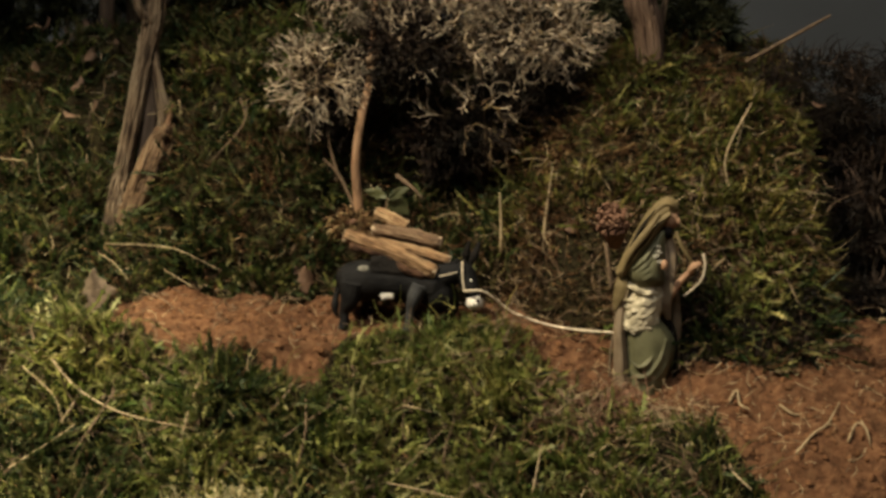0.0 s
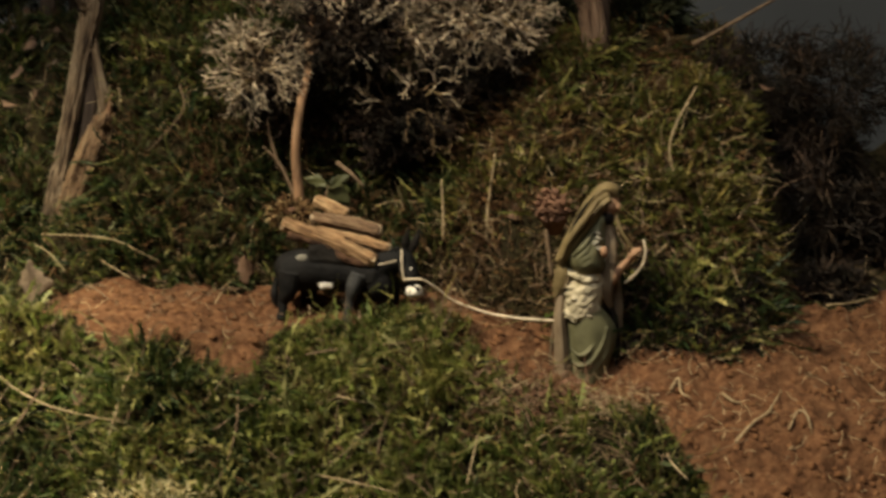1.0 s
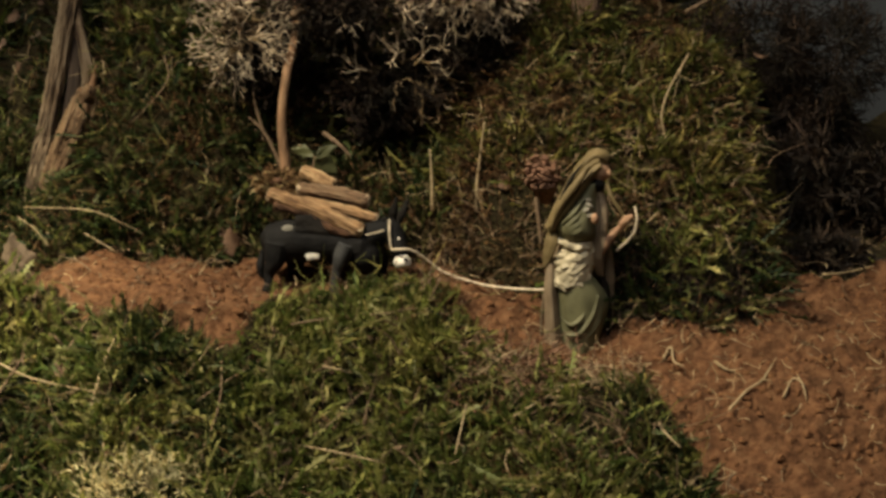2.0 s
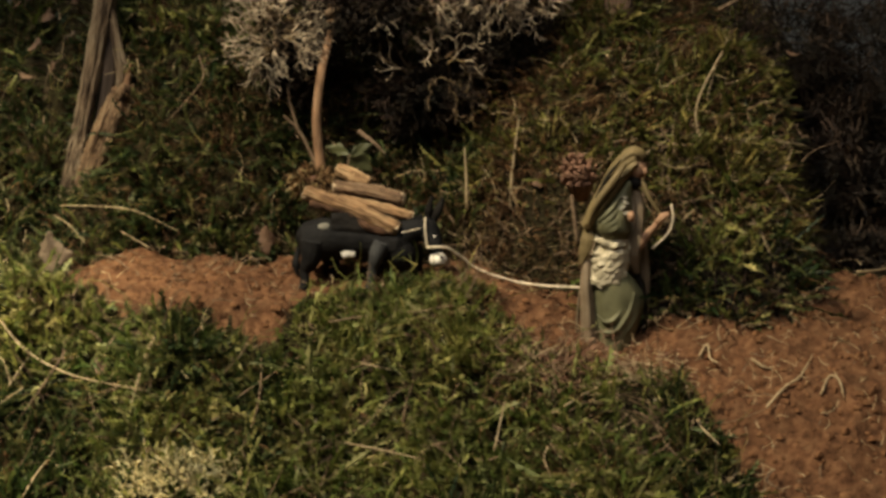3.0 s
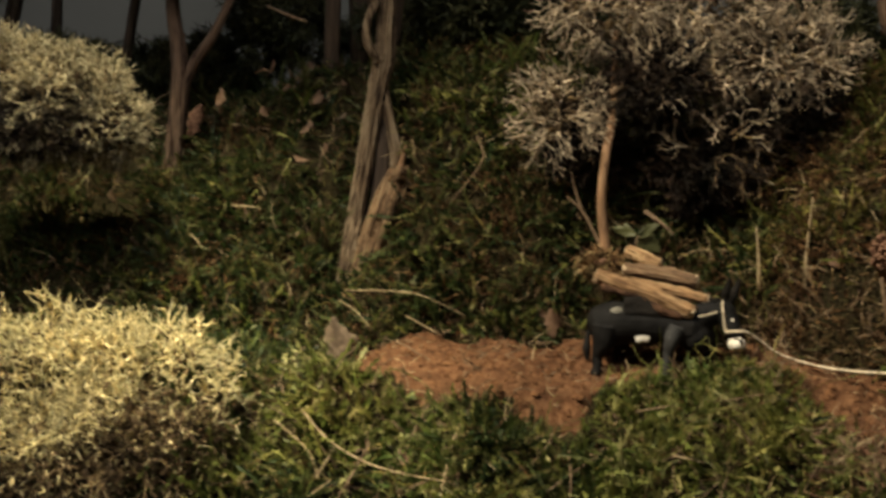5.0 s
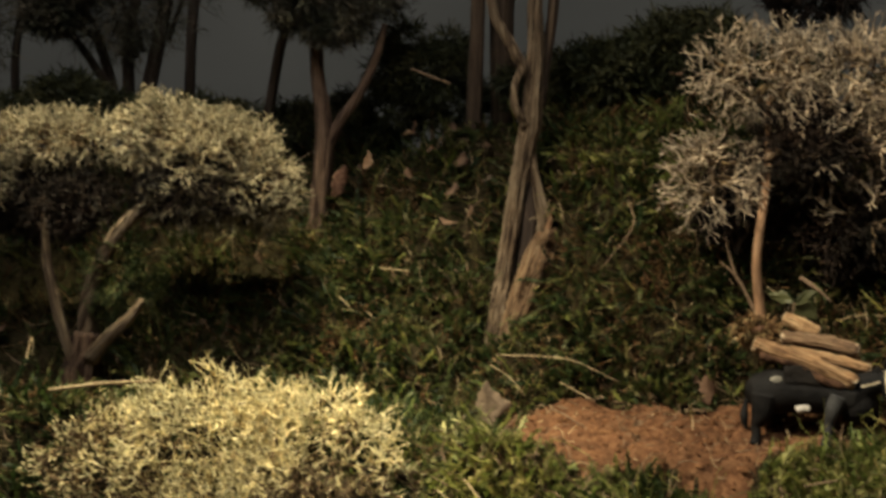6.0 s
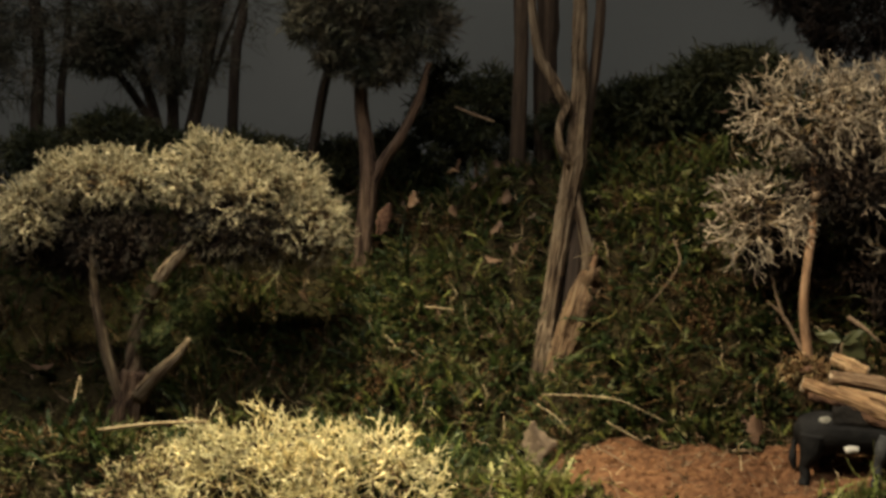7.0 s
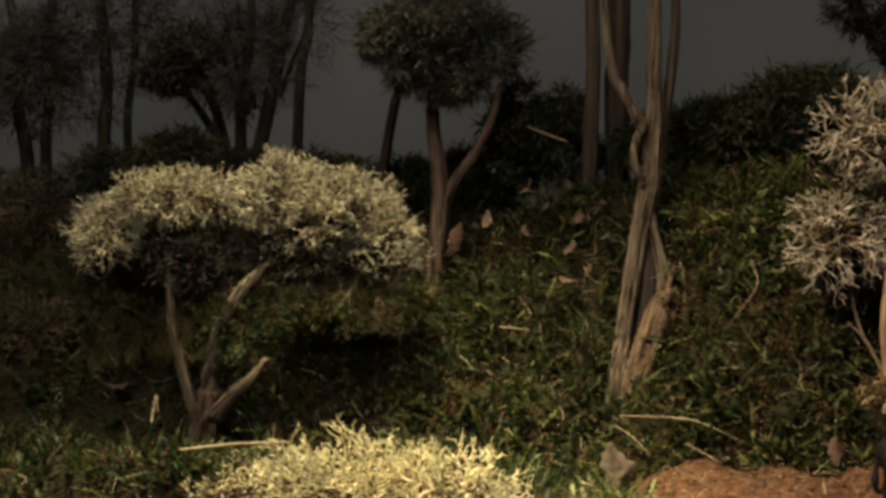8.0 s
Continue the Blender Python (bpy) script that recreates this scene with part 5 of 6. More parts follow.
leaf_blade("blade", (-0.3230, 1.0000, 0.1440), 0.024, 0.010, 6, 20, 0.6, M_BUNDLE, "", 3, stub, 0.0, 24)
sprig = thing("leaf_sprig", "sprig of olive-green leaves behind the donkey's load", "leaf", at=(-0.032, 0.870, 0.088))
leaf_blade("leaf", (-0.0330, 0.8720, 0.0912), 0.0150, 0.0066, -18, 0, 0.4, M_LEAF_GREEN, "", 4, sprig, 0.0, -74)
leaf_blade("leaf", (-0.0318, 0.8710, 0.0912), 0.0140, 0.0066, -18, 0, 0.4, M_LEAF_GREEN, "", 5, sprig, 0.0, 66)
leaf_blade("leaf", (-0.0325, 0.8680, 0.0905), 0.0165, 0.0120, -14, 0, 0.3, M_LEAF_GREEN, "", 8, sprig, 0.0, 128)
stem("stalk", [(-0.0325, 0.8715, 0.0910), (-0.0335, 0.8700, 0.0840), (-0.0330, 0.8680, 0.0740)], [0.0006, 0.0006, 0.0007], M_TWIG, sprig, 7)
leaf_blade("dead_leaf", (-0.2060, 0.8660, 0.0140), 0.034, 0.017, -6, -14, 0.6, M_LEAF_PALE, "pale grey-brown dead leaf standing upright by the path", 6, None, 0.30, -4)
leaf_blade("dead_leaf", (-0.0810, 0.8660, 0.0340), 0.017, 0.009, -8, 20, 1.0, M_LEAF, "brown dead leaf hanging in the moss behind the donkey", 9, None, 0.15, 4)

# ---- the woman figurine ----
fig = [
    # dress
    (loft([(*(0.1110, 0.7970, -0.0050), 0.00908, 0.0105), (*(0.1120, 0.7970, 0.0040), 0.01113, 0.0112), (*(0.1130, 0.7970, 0.0140), 0.01289, 0.0118), (*(0.1130, 0.7970, 0.0230), 0.01348, 0.0116), (*(0.1110, 0.7970, 0.0310), 0.01172, 0.0106), (*(0.1080, 0.7970, 0.0370), 0.00967, 0.0095)], 56, 0.020, 9, 1), M_DRESS),
    (loft([(*(0.1060, 0.7970, 0.0310), 0.00908, 0.0108), (*(0.1080, 0.7970, 0.0370), 0.00996, 0.0116), (*(0.1090, 0.7970, 0.0440), 0.00996, 0.0116), (*(0.1100, 0.7970, 0.0520), 0.00908, 0.0106), (*(0.1110, 0.7970, 0.0570), 0.00733, 0.0090)], 36, 0.02, 5, 2, 0.03), M_WRAP),
    (loft([(*(0.1110, 0.7970, 0.0540), 0.00733, 0.0080), (*(0.1100, 0.7960, 0.0590), 0.01026, 0.0120), (*(0.1090, 0.7960, 0.0650), 0.00996, 0.0124), (*(0.1120, 0.7970, 0.0720), 0.00762, 0.0100), (*(0.1150, 0.7970, 0.0790), 0.00469, 0.0070), (*(0.1180, 0.7970, 0.0850), 0.00322, 0.0050)], 36, 0.02, 6, 3), M_DRESS),
    # cloak: a back panel, a fall of cloth at each side
    (loft([(*(0.1120, 0.8060, -0.0070), 0.01465, 0.0040), (*(0.1120, 0.8060, 0.0150), 0.01465, 0.0045), (*(0.1110, 0.8060, 0.0380), 0.01348, 0.0050), (*(0.1110, 0.8050, 0.0600), 0.01172, 0.0050), (*(0.1160, 0.8030, 0.0780), 0.00703, 0.0045)], 30, 0.04, 9, 5), M_CLOAK),
    (tube([(0.0970, 0.7960, 0.0460), (0.0960, 0.7930, 0.0320), (0.0970, 0.7920, 0.0170), (0.0980, 0.7910, -0.0040)], [0.00234, 0.00322, 0.00352, 0.00410], 18, 8, 0.16, 3, 0.0, 38), M_CLOAK),
    (tube([(0.0930, 0.7980, 0.0260), (0.0920, 0.7980, 0.0120), (0.0920, 0.7980, -0.0040)], [0.00073, 0.00088, 0.00103], 8, 6), M_CLOAK),
    (tube([(0.1210, 0.7970, 0.0830), (0.1230, 0.7950, 0.0700), (0.1220, 0.7940, 0.0580), (0.1210, 0.7940, 0.0470), (0.1230, 0.7970, 0.0360)], [0.00234, 0.00381, 0.00381, 0.00352, 0.00176], 16, 8, 0.16, 3, 0.0, 40), M_CLOAK),
    (tube([(0.1270, 0.7990, 0.0510), (0.1280, 0.8000, 0.0360), (0.1290, 0.8010, 0.0230), (0.1290, 0.8010, 0.0110), (0.1280, 0.8010, -0.0020)], [0.00205, 0.00264, 0.00176, 0.00147, 0.00117], 14, 7, 0.12, 3, 0.0, 41), M_CLOAK),
    (tube([(0.1200, 0.7960, 0.0420), (0.1260, 0.7970, 0.0290), (0.1280, 0.7980, 0.0130), (0.1270, 0.7980, -0.0020)], [0.00088, 0.00147, 0.00147, 0.00088], 10, 6), M_DARK),
    # head, neck and veil
    (blob((0.1220, 0.7970, 0.0910), (0.00498, 0.0056, 0.00586), 0.0, 33), M_SKIN),
    (blob((0.1260, 0.7950, 0.0900), (0.00147, 0.0030, 0.00264), 0.0, 35), M_SKIN),
    (blob((0.1210, 0.7960, 0.0840), (0.00352, 0.0050, 0.00381), 0.0, 34), M_DARK),
    (tube([(0.1250, 0.7960, 0.0950), (0.1210, 0.7970, 0.0970), (0.1140, 0.7960, 0.0900), (0.1070, 0.7930, 0.0800), (0.1000, 0.7910, 0.0700), (0.0950, 0.7920, 0.0610)], [0.00264, 0.00586, 0.00586, 0.00498, 0.00381, 0.00234], 44, 9, 0.10, 5, 0.0, 35, 1.1), M_VEIL),
    (tube([(0.1150, 0.7880, 0.0950), (0.1080, 0.7860, 0.0850), (0.1000, 0.7860, 0.0740), (0.0960, 0.7880, 0.0630)], [0.00117, 0.00205, 0.00176, 0.00088], 12, 8), M_VEIL),
    (tube([(0.1130, 0.7900, 0.0970), (0.1060, 0.7880, 0.0880), (0.1000, 0.7880, 0.0770)], [0.00044, 0.00117, 0.00059], 8, 7), M_DARK),
    (tube([(0.0970, 0.7940, 0.0620), (0.0970, 0.7930, 0.0550), (0.0950, 0.7930, 0.0480), (0.0930, 0.7930, 0.0410)], [0.00205, 0.00381, 0.00293, 0.00059], 18, 6, 0.16, 3, 0.0, 37, 0.7), M_VEIL),
    # arms and what they hold up
    (tube([(0.1250, 0.7940, 0.0850), (0.1280, 0.7910, 0.0770), (0.1340, 0.7900, 0.0680)], [0.00103, 0.00117, 0.00103], 10, 5), M_VEIL),
    (tube([(0.1220, 0.7930, 0.0490), (0.1280, 0.7910, 0.0580), (0.1340, 0.7890, 0.0650)], [0.00264, 0.00205, 0.00161], 12, 5), M_SKIN),
    (tube([(0.1320, 0.7890, 0.0640), (0.1350, 0.7880, 0.0670), (0.1380, 0.7870, 0.0690)], [0.00176, 0.00220, 0.00117], 10, 5, 0.12, 4, 0.05, 42), M_SKIN),
    (blob((0.1180, 0.7840, 0.0680), (0.00205, 0.0028, 0.00293), 0.03, 32), M_SKIN),
]
# rows of crumpled folds round the waist
wrap_rng = np.random.default_rng(77)
waist = Vector((0.1080, 0.7970, 0.0430))
for row in range(5):
    for k in range(5):
        a0 = -3.0 + 0.62 * k + 0.3 * (row % 2) + wrap_rng.normal() * 0.16
        a1 = a0 + wrap_rng.uniform(0.45, 1.0)
        zz = 0.0092 - 0.0046 * row + wrap_rng.normal() * 0.0010
        lean, tilt = 0.00035 * (row - 2), wrap_rng.normal() * 0.0012
        arc = [(waist.x - lean + 0.0093 * math.cos(a), waist.y + 0.0106 * math.sin(a), waist.z + zz + tilt * (i - 1)) for i, a in enumerate(np.linspace(a0, a1, 3))]
        fig.append((tube(arc, [0.0009, wrap_rng.uniform(0.0014, 0.0022), 0.0008], 8, 4, 0.2, 3, 0.12, 20 + k + 7 * row), M_WRAP))
# swags of the skirt, pleats of the bodice, lace at the neck
fig.append((tube([(0.1010, 0.7870, 0.0160), (0.1060, 0.7850, 0.0120), (0.1110, 0.7850, 0.0140), (0.1160, 0.7860, 0.0220)], [0.00032, 0.00106, 0.00106, 0.00042], 10, 7), M_DRESS))
fig.append((tube([(0.1020, 0.7880, 0.0090), (0.1060, 0.7860, 0.0060), (0.1120, 0.7850, 0.0080), (0.1180, 0.7860, 0.0170), (0.1210, 0.7880, 0.0270)], [0.00032, 0.00106, 0.00116, 0.00106, 0.00042], 10, 7), M_DRESS))
fig.append((tube([(0.1070, 0.7870, 0.0000), (0.1140, 0.7870, 0.0030), (0.1200, 0.7880, 0.0110), (0.1240, 0.7900, 0.0210)], [0.00032, 0.00106, 0.00106, 0.00042], 10, 7), M_DRESS))
for k in range(4):
    top = Vector((0.1130, 0.7880, 0.0780)) + Vector((0.0004 * k, 0.0005, -0.0038 * k))
    low = Vector((0.1010, 0.7860, 0.0650)) + Vector((0.0020 * k, -0.0006 * k, -0.0018 * k))
    fig.append((tube([tuple(top), tuple(0.5 * (top + low) + Vector((0, -0.0018, -0.0012))), tuple(low)], [0.0004, 0.0016, 0.0006], 9, 6), M_DRESS))
for k in range(4):
    c = Vector((0.1150, 0.7880, 0.0770)) + Vector((0.0010 * math.sin(2.4 * k), -0.0004 * k, -0.0026 * k))
    tilt = 0.0012 * math.sin(1.7 * k + 0.5)
    fig.append((tube([tuple(c + Vector((-0.0018, 0.0004, tilt))), tuple(c + Vector((0, -0.0006, 0))), tuple(c + Vector((0.0018, 0.0004, -tilt)))], [0.0005, 0.0012, 0.0007], 8, 4, 0.3, 3, 0.15, k), M_LACE))
fused("woman_figurine", fig, 0.00042, "painted figurine of a walking woman in green dress and olive veil", "figurine", 2)
cord("rope_end", [(0.1390, 0.7870, 0.0740), (0.1400, 0.7860, 0.0670), (0.1380, 0.7870, 0.0590), (0.1300, 0.7900, 0.0500)], 0.00065, "cream rope end held in the figurine's hand", "rope")


def twig_bundle():
    rng = np.random.default_rng(50)
    ob = thing("twig_bundle", "bundle of russet twigs carried behind the figurine's shoulder", "bundle", at=(0.0920, 0.8060, 0.0900))
    c = np.array((0.0920, 0.8040, 0.0900))
    for k in range(120):
        r, a = 0.0100 * math.sqrt(rng.random()), rng.uniform(0, 6.28)
        tip = c + np.array([r * math.cos(a), -0.004 + 0.35 * r, r * math.sin(a)]) * rng.uniform(0.85, 1.08)
        root = c + np.array([0.35 * r * math.cos(a) + 0.003, 0.014, 0.35 * r * math.sin(a) - 0.016])
        v, f = tube([tuple(root), tuple(0.5 * (root + tip) + rng.normal(size=3) * 0.0006), tuple(tip)], [0.0005, 0.0007, rng.uniform(0.0006, 0.00095)], 5, 3)
        mesh_object("twig", v, f, M_BUNDLE, parent=ob, smooth=False)
    stem("staff", [(0.0890, 0.8060, 0.0760), (0.0900, 0.8040, 0.0680), (0.0920, 0.8020, 0.0510)], [0.0011, 0.0012, 0.001], M_TWIG, ob, 8)


twig_bundle()

# ---- straws, twigs, roots ----
def straw(k, radius, *points):
    """A thin dry stalk resting on the tips of the moss; every fourth is a brown twig."""
    v, f = tube(points, [radius * 0.5, radius * 0.55, radius * 0.25], 6, 6, 0.05, 2, 0.08, k)
    brown = k % 4 == 3
    tagged(mesh_object("straw", v, f, M_TWIG if brown else M_STRAW), "thin brown dead twig lying in the moss" if brown else "thin dry straw lying in the moss", "straw", "straws")


# on the front bank
straw(0, 0.0013, (-0.207, 0.767, 0.020), (-0.192, 0.754, 0.008), (-0.176, 0.746, 0.000), (-0.157, 0.739, -0.005), (-0.125, 0.734, -0.010))
straw(1, 0.0010, (-0.124, 0.757, 0.014), (-0.128, 0.747, 0.004), (-0.131, 0.734, -0.010), (-0.1325, 0.724, -0.020))
straw(2, 0.0009, (-0.217, 0.721, -0.027), (-0.203, 0.728, -0.019), (-0.187, 0.738, -0.009))
straw(3, 0.0009, (-0.169, 0.751, 0.006), (-0.176, 0.739, -0.006), (-0.186, 0.725, -0.021))
straw(4, 0.0009, (-0.187, 0.750, 0.004), (-0.195, 0.738, -0.009))
straw(35, 0.0008, (-0.070, 0.746, 0.003), (-0.069, 0.732, -0.010), (-0.072, 0.719, -0.024), (-0.077, 0.707, -0.034))
straw(39, 0.0007, (-0.081, 0.729, -0.013), (-0.067, 0.738, -0.005), (-0.049, 0.747, 0.005))
straw(7, 0.0011, (-0.037, 0.762, 0.018), (-0.017, 0.764, 0.021))
straw(8, 0.0011, (-0.020, 0.744, 0.001), (-0.005, 0.742, -0.002))
straw(9, 0.0011, (-0.029, 0.713, -0.030), (-0.011, 0.711, -0.033), (0.011, 0.701, -0.035))
straw(33, 0.0009, (-0.175, 0.683, -0.048), (-0.171, 0.697, -0.040), (-0.166, 0.711, -0.033))
straw(34, 0.0008, (-0.220, 0.763, 0.015), (-0.201, 0.750, 0.003), (-0.193, 0.738, -0.009))
# along the soil edge
straw(10, 0.0009, (0.057, 0.744, -0.004), (0.070, 0.755, 0.003), (0.080, 0.761, 0.006))
straw(11, 0.0009, (0.061, 0.760, 0.006), (0.066, 0.753, 0.002), (0.076, 0.756, 0.004))
straw(12, 0.0009, (0.074, 0.723, -0.019), (0.098, 0.729, -0.007), (0.121, 0.734, -0.003))
straw(13, 0.0009, (0.045, 0.710, -0.035), (0.049, 0.724, -0.022), (0.051, 0.731, -0.015))
straw(14, 0.0010, (0.071, 0.710, -0.032), (0.069, 0.706, -0.037), (0.073, 0.697, -0.045))
straw(15, 0.0012, (0.175, 0.691, -0.037), (0.171, 0.686, -0.041), (0.179, 0.681, -0.045))
# on the slope and the knoll
straw(16, 0.0008, (-0.202, 0.880, 0.061), (-0.176, 0.876, 0.061), (-0.156, 0.871, 0.059), (-0.130, 0.864, 0.048))
straw(17, 0.0007, (-0.205, 0.877, 0.056), (-0.194, 0.872, 0.050), (-0.184, 0.864, 0.041))
straw(18, 0.0008, (-0.164, 0.866, 0.048), (-0.144, 0.860, 0.038))
straw(19, 0.0009, (-0.169, 0.849, 0.037), (-0.160, 0.838, 0.036), (-0.150, 0.819, 0.035))
straw(20, 0.0009, (-0.090, 0.808, 0.035), (-0.090, 0.836, 0.036))
straw(31, 0.0009, (-0.125, 0.920, 0.146), (-0.122, 0.910, 0.131), (-0.141, 0.895, 0.108))
straw(22, 0.0008, (0.154, 0.807, 0.068), (0.147, 0.804, 0.062))
straw(32, 0.0012, (0.180, 0.878, 0.148), (0.168, 0.866, 0.130), (0.163, 0.863, 0.115), (0.165, 0.859, 0.102), (0.169, 0.857, 0.092))
straw(24, 0.0007, (0.176, 0.876, 0.142), (0.173, 0.870, 0.133), (0.169, 0.864, 0.122))
straw(25, 0.0008, (0.189, 0.798, 0.055), (0.191, 0.797, 0.050), (0.193, 0.795, 0.046))
straw(27, 0.0009, (-0.345, 0.952, 0.112), (-0.332, 0.937, 0.101))
straw(28, 0.0008, (-0.307, 0.926, 0.093), (-0.295, 0.915, 0.084))
straw(29, 0.0010, (-0.280, 0.934, 0.106), (-0.260, 0.927, 0.105))
straw(30, 0.0009, (-0.490, 0.873, 0.059), (-0.495, 0.896, 0.072), (-0.490, 0.885, 0.063))
for points in ([(0.0340, 0.8700, 0.0590), (0.0340, 0.8700, 0.0760), (0.0330, 0.8720, 0.0950)], [(0.0590, 0.8680, 0.0590), (0.0600, 0.8700, 0.0790), (0.0640, 0.8740, 0.1100)]):
    v, f = tube(points, [0.0009, 0.0009, 0.0004], 7, 6, 0.05, 2, 0.04, 3)
    tagged(mesh_object("upright_stalk", v, f, M_STRAW), "thin dry stalk standing upright in the moss", "stalk", "upright stalks")
v, f = tube([(-0.445, 0.80, 0.0595), (-0.41, 0.795, 0.0645), (-0.375, 0.79, 0.067)], [0.0012, 0.0011, 0.0008], 8, 6, 0.05, 3, 0.04, 3)
tagged(mesh_object("thin_stick", v, f, M_STRAW), "thin pale stick lying against the lichen bush", "stick")
v, f = tube([(0.186, 0.93, 0.170), (0.211, 0.93, 0.184), (0.237, 0.93, 0.199)], [0.0013, 0.0012, 0.0008], 8, 6, 0.05, 3, 0.04, 3)
tagged(mesh_object("thin_stick", v, f, M_TWIG), "thin brown stick on the crest beyond the knoll", "stick")
v, f = tube([(-0.269, 1.015, 0.228), (-0.255, 1.012, 0.222), (-0.242, 1.01, 0.217)], [0.0008, 0.0011, 0.0009], 8, 6, 0.05, 3, 0.04, 3)
tagged(mesh_object("thin_stick", v, f, M_TWIG), "short brown stick lying on the shaded crest", "stick")

def dry_leaf(k, size, x, y, z):
    """A curled dry leaf half sunk in the moss; the smallest are pale scraps."""
    pale = size < 0.0055
    leaf_blade("dry_leaf", (x - 0.3 * size, y - 0.001, z - 0.45 * size), size * 1.45, size * 1.05, -50 + 40 * math.sin(3 * k), 70 * math.sin(7 * k + 1), 1.1, M_LEAF_PALE if pale else M_LEAF, "pale dead leaf fragment in the moss" if pale else "curled brown dry leaf lying in the moss", 60 + k)


dry_leaf(0, 0.01, -0.142, 0.754, -0.003)
dry_leaf(1, 0.007, -0.080, 0.880, 0.046)
dry_leaf(2, 0.004, -0.136, 0.894, 0.069)
dry_leaf(3, 0.007, 0.077, 0.862, 0.076)
dry_leaf(4, 0.007, -0.243, 0.932, 0.090)
dry_leaf(5, 0.008, -0.275, 1.040, 0.186)
dry_leaf(6, 0.007, -0.303, 1.001, 0.142)
dry_leaf(7, 0.008, -0.244, 1.026, 0.184)
dry_leaf(8, 0.008, -0.259, 0.993, 0.149)
dry_leaf(9, 0.006, -0.364, 0.971, 0.108)
dry_leaf(10, 0.006, -0.245, 0.937, 0.096)
dry_leaf(11, 0.007, -0.096, 1.030, 0.224)
dry_leaf(12, 0.005, -0.317, 0.990, 0.128)
dry_leaf(13, 0.006, -0.227, 0.972, 0.135)
dry_leaf(14, 0.01, -0.539, 0.927, 0.078)
dry_leaf(15, 0.006, -0.274, 0.943, 0.096)
dry_leaf(16, 0.005, 0.118, 0.704, -0.031)
dry_leaf(17, 0.01, -0.103, 0.752, -0.002)
dry_leaf(18, 0.006, 0.235, 0.917, 0.147)
dry_leaf(19, 0.006, -0.013, 0.754, -0.003)
dry_leaf(20, 0.006, -0.208, 1.008, 0.172)
dry_leaf(21, 0.009, -0.235, 0.992, 0.168)
dry_leaf(22, 0.006, -0.260, 1.007, 0.175)
dry_leaf(23, 0.005, -0.218, 0.979, 0.157)
dry_leaf(24, 0.008, -0.240, 0.975, 0.150)
dry_leaf(25, 0.006, -0.217, 1.000, 0.178)
dry_leaf(26, 0.007, -0.303, 1.022, 0.160)
dry_leaf(27, 0.009, -0.230, 0.959, 0.135)
dry_leaf(28, 0.006, -0.265, 0.991, 0.159)
dry_leaf(29, 0.01, -0.262, 0.978, 0.192)
dry_leaf(30, 0.008, -0.288, 0.955, 0.170)
dry_leaf(31, 0.006, -0.097, 0.972, 0.222)


def rootlet(points, radius, fork=None):
    """A pale rootlet lying on the soil, with one side branch at most."""
    def laid(row):
        return [(x, y, max(z, float(height(np.array([x]), np.array([y]))[0])) + 0.0018) for x, y, z in row]
    v, f = tube(laid(points), [radius] + [0.85 * radius] * (len(points) - 2) + [0.4 * radius], 6, 5, rough=0.12, seed=len(points))
    pieces = [(v, f)]
    if fork:
        pieces.append(tube(laid([points[len(points) // 2], fork]), [0.7 * radius, 0.3 * radius], 5, 4, rough=0.1, seed=3))
    v, f = joined(pieces)
    tagged(mesh_object("rootlet", v, f, M_STRAW), "pale dry rootlet lying on the red soil", "root", "rootlets on the path")


rootlet([(0.143, 0.724, -0.023), (0.148, 0.721, -0.027), (0.154, 0.715, -0.034)], 0.0008)
rootlet([(0.145, 0.718, -0.030), (0.152, 0.718, -0.031), (0.160, 0.714, -0.037)], 0.0008)
rootlet([(0.152, 0.705, -0.042), (0.158, 0.711, -0.038), (0.162, 0.705, -0.041)], 0.0008)
rootlet([(0.153, 0.694, -0.048), (0.160, 0.702, -0.045), (0.163, 0.701, -0.046)], 0.0008)
rootlet([(0.177, 0.759, -0.004), (0.183, 0.750, -0.006), (0.190, 0.751, -0.005)], 0.0008)
rootlet([(0.177, 0.719, -0.017), (0.188, 0.731, -0.013), (0.197, 0.738, -0.011), (0.208, 0.759, -0.005)], 0.0008, (0.201, 0.736, -0.012))
rootlet([(0.205, 0.728, -0.014), (0.211, 0.736, -0.012), (0.215, 0.733, -0.013), (0.216, 0.726, -0.015)], 0.0007, (0.215, 0.743, -0.010))
rootlet([(0.152, 0.766, -0.003), (0.157, 0.773, -0.001), (0.157, 0.763, -0.004), (0.161, 0.758, -0.005)], 0.0007)
rootlet([(0.217, 0.815, 0.012), (0.222, 0.827, 0.016), (0.226, 0.834, 0.017)], 0.0008)
rootlet([(0.142, 0.708, -0.020), (0.143, 0.702, -0.022), (0.149, 0.688, -0.026)], 0.0008)
rootlet([(0.092, 0.740, -0.011), (0.096, 0.735, -0.013), (0.094, 0.726, -0.016)], 0.0008)
rootlet([(0.193, 0.820, 0.046), (0.195, 0.818, 0.040), (0.200, 0.822, 0.043)], 0.0007)
rootlet([(0.110, 0.755, -0.006), (0.119, 0.758, -0.005), (0.128, 0.756, -0.006)], 0.0008)
rootlet([(0.252, 0.844, 0.022), (0.268, 0.852, 0.0245), (0.285, 0.859, 0.027)], 0.0008)
rootlet([(0.111, 0.750, -0.008), (0.121, 0.746, -0.009), (0.131, 0.755, -0.006)], 0.0007)


def stone(at, r, seed):
    v, f = blob((at[0], at[1], at[2] + 0.3 * r), (r, 0.8 * r, 0.7 * r), 0.26, seed, 7, 9)
    tagged(mesh_object("stone_chip", v, f, M_STONE, smooth=False), "small pale stone chip in the moss", "stone", "stone chips")


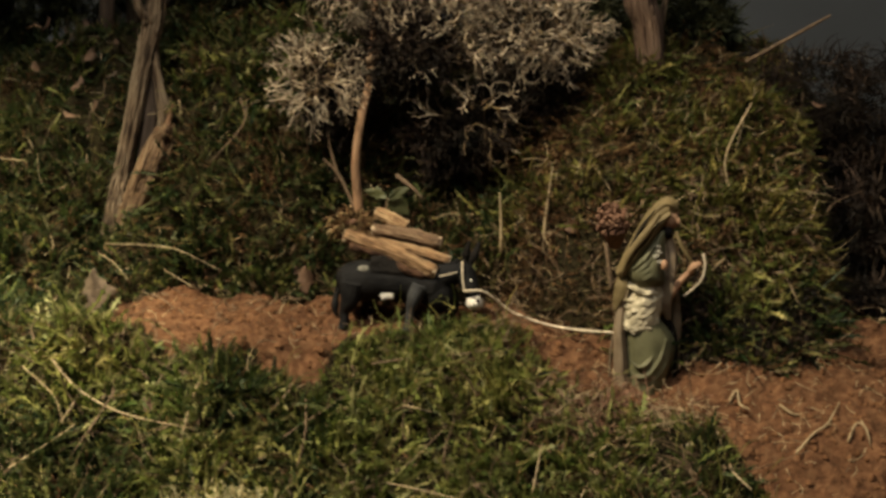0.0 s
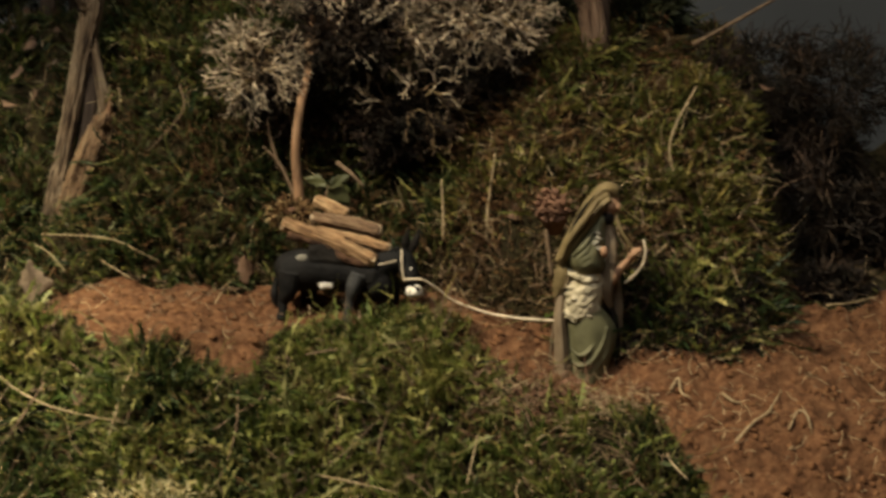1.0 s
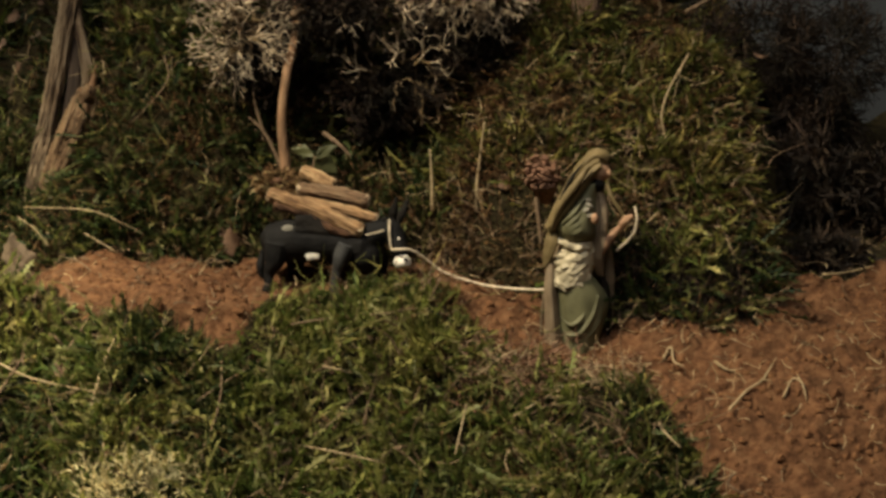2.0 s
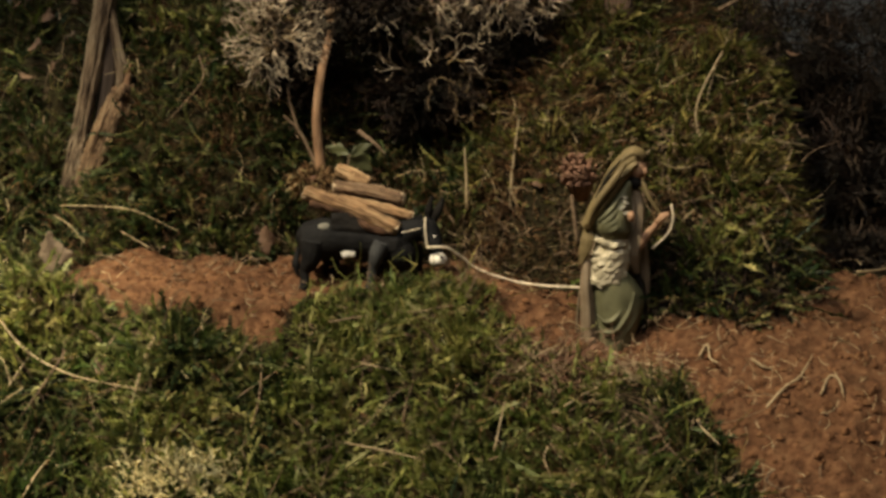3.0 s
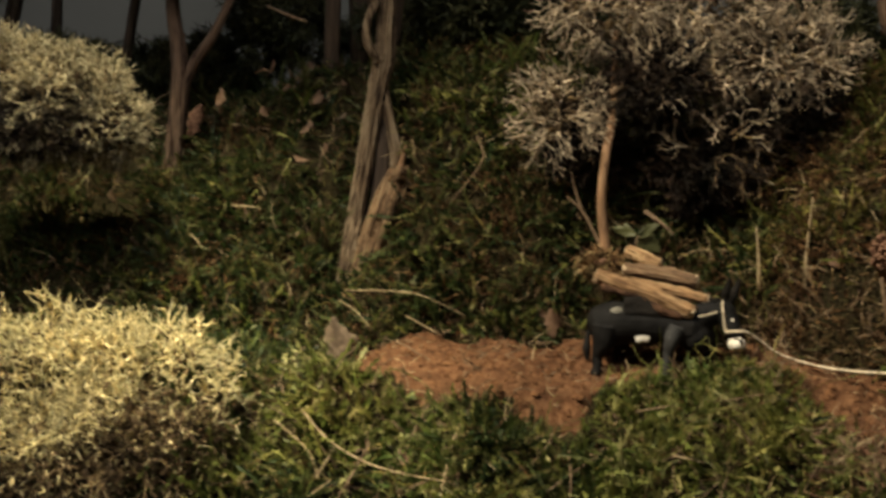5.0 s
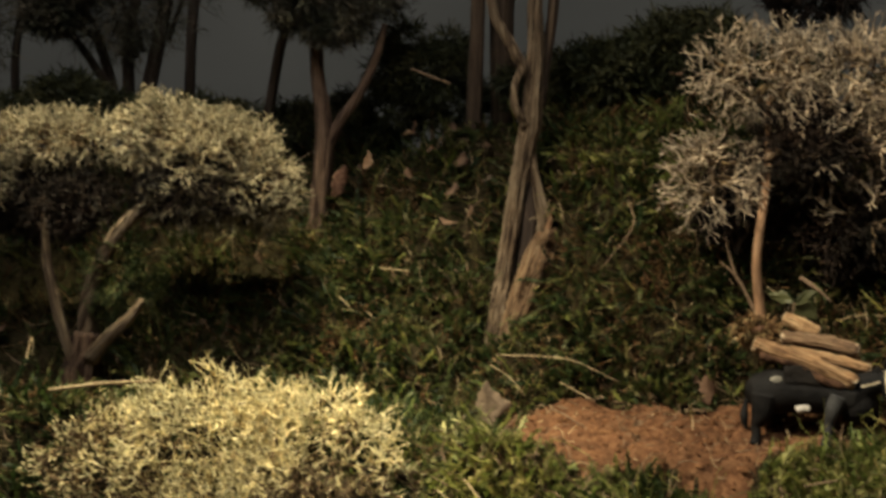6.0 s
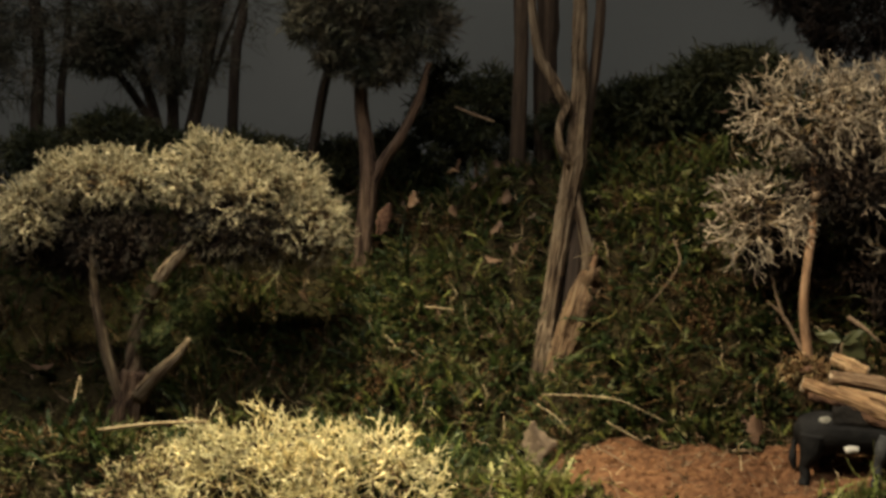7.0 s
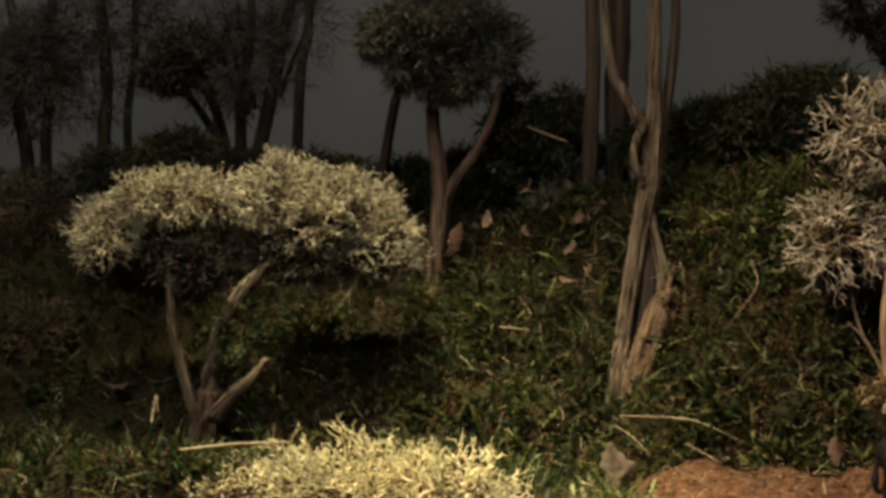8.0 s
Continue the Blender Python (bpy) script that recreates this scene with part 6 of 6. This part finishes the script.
for k, (at, r) in enumerate([((-0.042, 0.731, -0.026), 0.0035), ((0.097, 0.737, -0.010), 0.0025), ((0.126, 0.729, -0.015), 0.002)]):
    stone(at, r, k)


def strewn(name, label, n, xs, ys, want, material, length, width, seed, lift=(0.001, 0.009)):
    """Loose bits of dry grass lying about, too many to count."""
    rng = np.random.default_rng(seed)
    x, y, nrm = scatter(n, xs, ys, rng, want)
    p = np.stack([x, y, height(x, y)], -1) + nrm * rng.uniform(*lift, len(x))[:, None]
    way = unit(np.cross(nrm, rng.normal(size=nrm.shape)) + 0.25 * nrm * rng.normal(size=(len(x), 1)))
    l = length * rng.uniform(0.4, 1.6, len(x))
    turn = 0.45 * unit(rng.normal(size=way.shape))
    r = width * rng.uniform(0.6, 1.3, len(x))
    verts, tris, count = [], [], 0
    for step in range(4):
        end = p + way * (0.25 * l)[:, None]
        v, t = segments(p, end, r, r * 0.86, rng)
        verts.append(v)
        tris.append(t + count)
        count += len(v)
        p, way, r = end, unit(way + turn + 0.15 * rng.normal(size=way.shape)), r * 0.86
    tagged(tri_object(name, np.concatenate(verts), np.concatenate(tris), material), label, "litter", kind="stuff")


strewn("dry_grass_bits", "scattered bits of dry grass in the moss", 2000, (-0.55, 0.30), (0.62, 1.05), mossy, M_STRAW, 0.018, 0.00028, 71)
strewn("dead_twig_bits", "scattered fine dead twigs in the moss", 1700, (-0.60, 0.30), (0.62, 1.06), mossy, M_TWIG, 0.020, 0.0004, 72)
strewn("bank_stems", "long thin dead stems tangled in the bright moss", 1500, (-0.28, 0.17), (0.62, 0.80), mossy, M_TWIG, 0.03, 0.00042, 78)
strewn("moss_strands", "long thin olive moss strands over the bank", 1900, (-0.30, 0.17), (0.62, 0.81), mossy, M_MOSS_OLIVE, 0.024, 0.00034, 82, (0.006, 0.015))
strewn("slope_strands", "thin olive strands over the moss of the slope", 700, (-0.34, 0.05), (0.86, 1.02), mossy, M_MOSS_OLIVE, 0.020, 0.00034, 83, (0.005, 0.013))
strewn("root_bits", "pale rootlets and straw bits on the bare soil", 2800, (-0.19, 0.28), (0.62, 0.88), lambda x, y: bare_soil(x, y) * (0.35 + 0.65 * smooth(0.05, 0.12, x)), M_STRAW, 0.008, 0.0003, 73)
strewn("dry_stems", "tangle of dry stems and roots at the foot of the knoll", 480, (0.02, 0.21), (0.80, 0.875), mossy, M_TWIG, 0.022, 0.00045, 74)
strewn("pale_stems", "pale dry stems hanging over the foot of the knoll", 130, (0.02, 0.22), (0.80, 0.90), mossy, M_STRAW, 0.026, 0.00035, 75)


def near(cx, cy, r):
    return lambda x, y: np.exp(-(((x - cx) / r) ** 2) - ((y - cy) / (0.6 * r)) ** 2)


strewn("soil_litter", "brown plant litter on the bare soil", 4200, (-0.19, 0.28), (0.62, 0.90), lambda x, y: bare_soil(x, y) * (0.15 + 0.45 * (1 - smooth(-0.06, 0.0, x)) + 0.4 * np.exp(-(((y - hill_foot(x)) / 0.02) ** 2))), M_TWIG, 0.007, 0.00045, 79)

strewn("straw_mat", "tangle of pale straw and rootlets on the soil by the figurine", 4500, (0.03, 0.20), (0.70, 0.80), lambda x, y: 0.8 * near(0.118, 0.748, 0.022)(x, y) + 0.8 * near(0.07, 0.757, 0.018)(x, y), M_STRAW, 0.012, 0.0003, 76)
strewn("brown_mat", "tangle of brown stems at the edge of the moss bank", 9000, (0.02, 0.20), (0.70, 0.80), lambda x, y: near(0.080, 0.757, 0.024)(x, y), M_BUNDLE, 0.013, 0.00038, 77)
# Fine roots whose near-black colour also carries the shade behind the figurine.
strewn("root_tangle", "tangle of fine roots under the edge of the knoll, darkened for shade", 5200, (0.115, 0.205), (0.795, 0.85), lambda x, y: mossy(x, y) * np.exp(-(((y - hill_foot(x) - 0.008) / 0.014) ** 2)), M_SHADED_GROWTH, 0.014, 0.0004, 80)
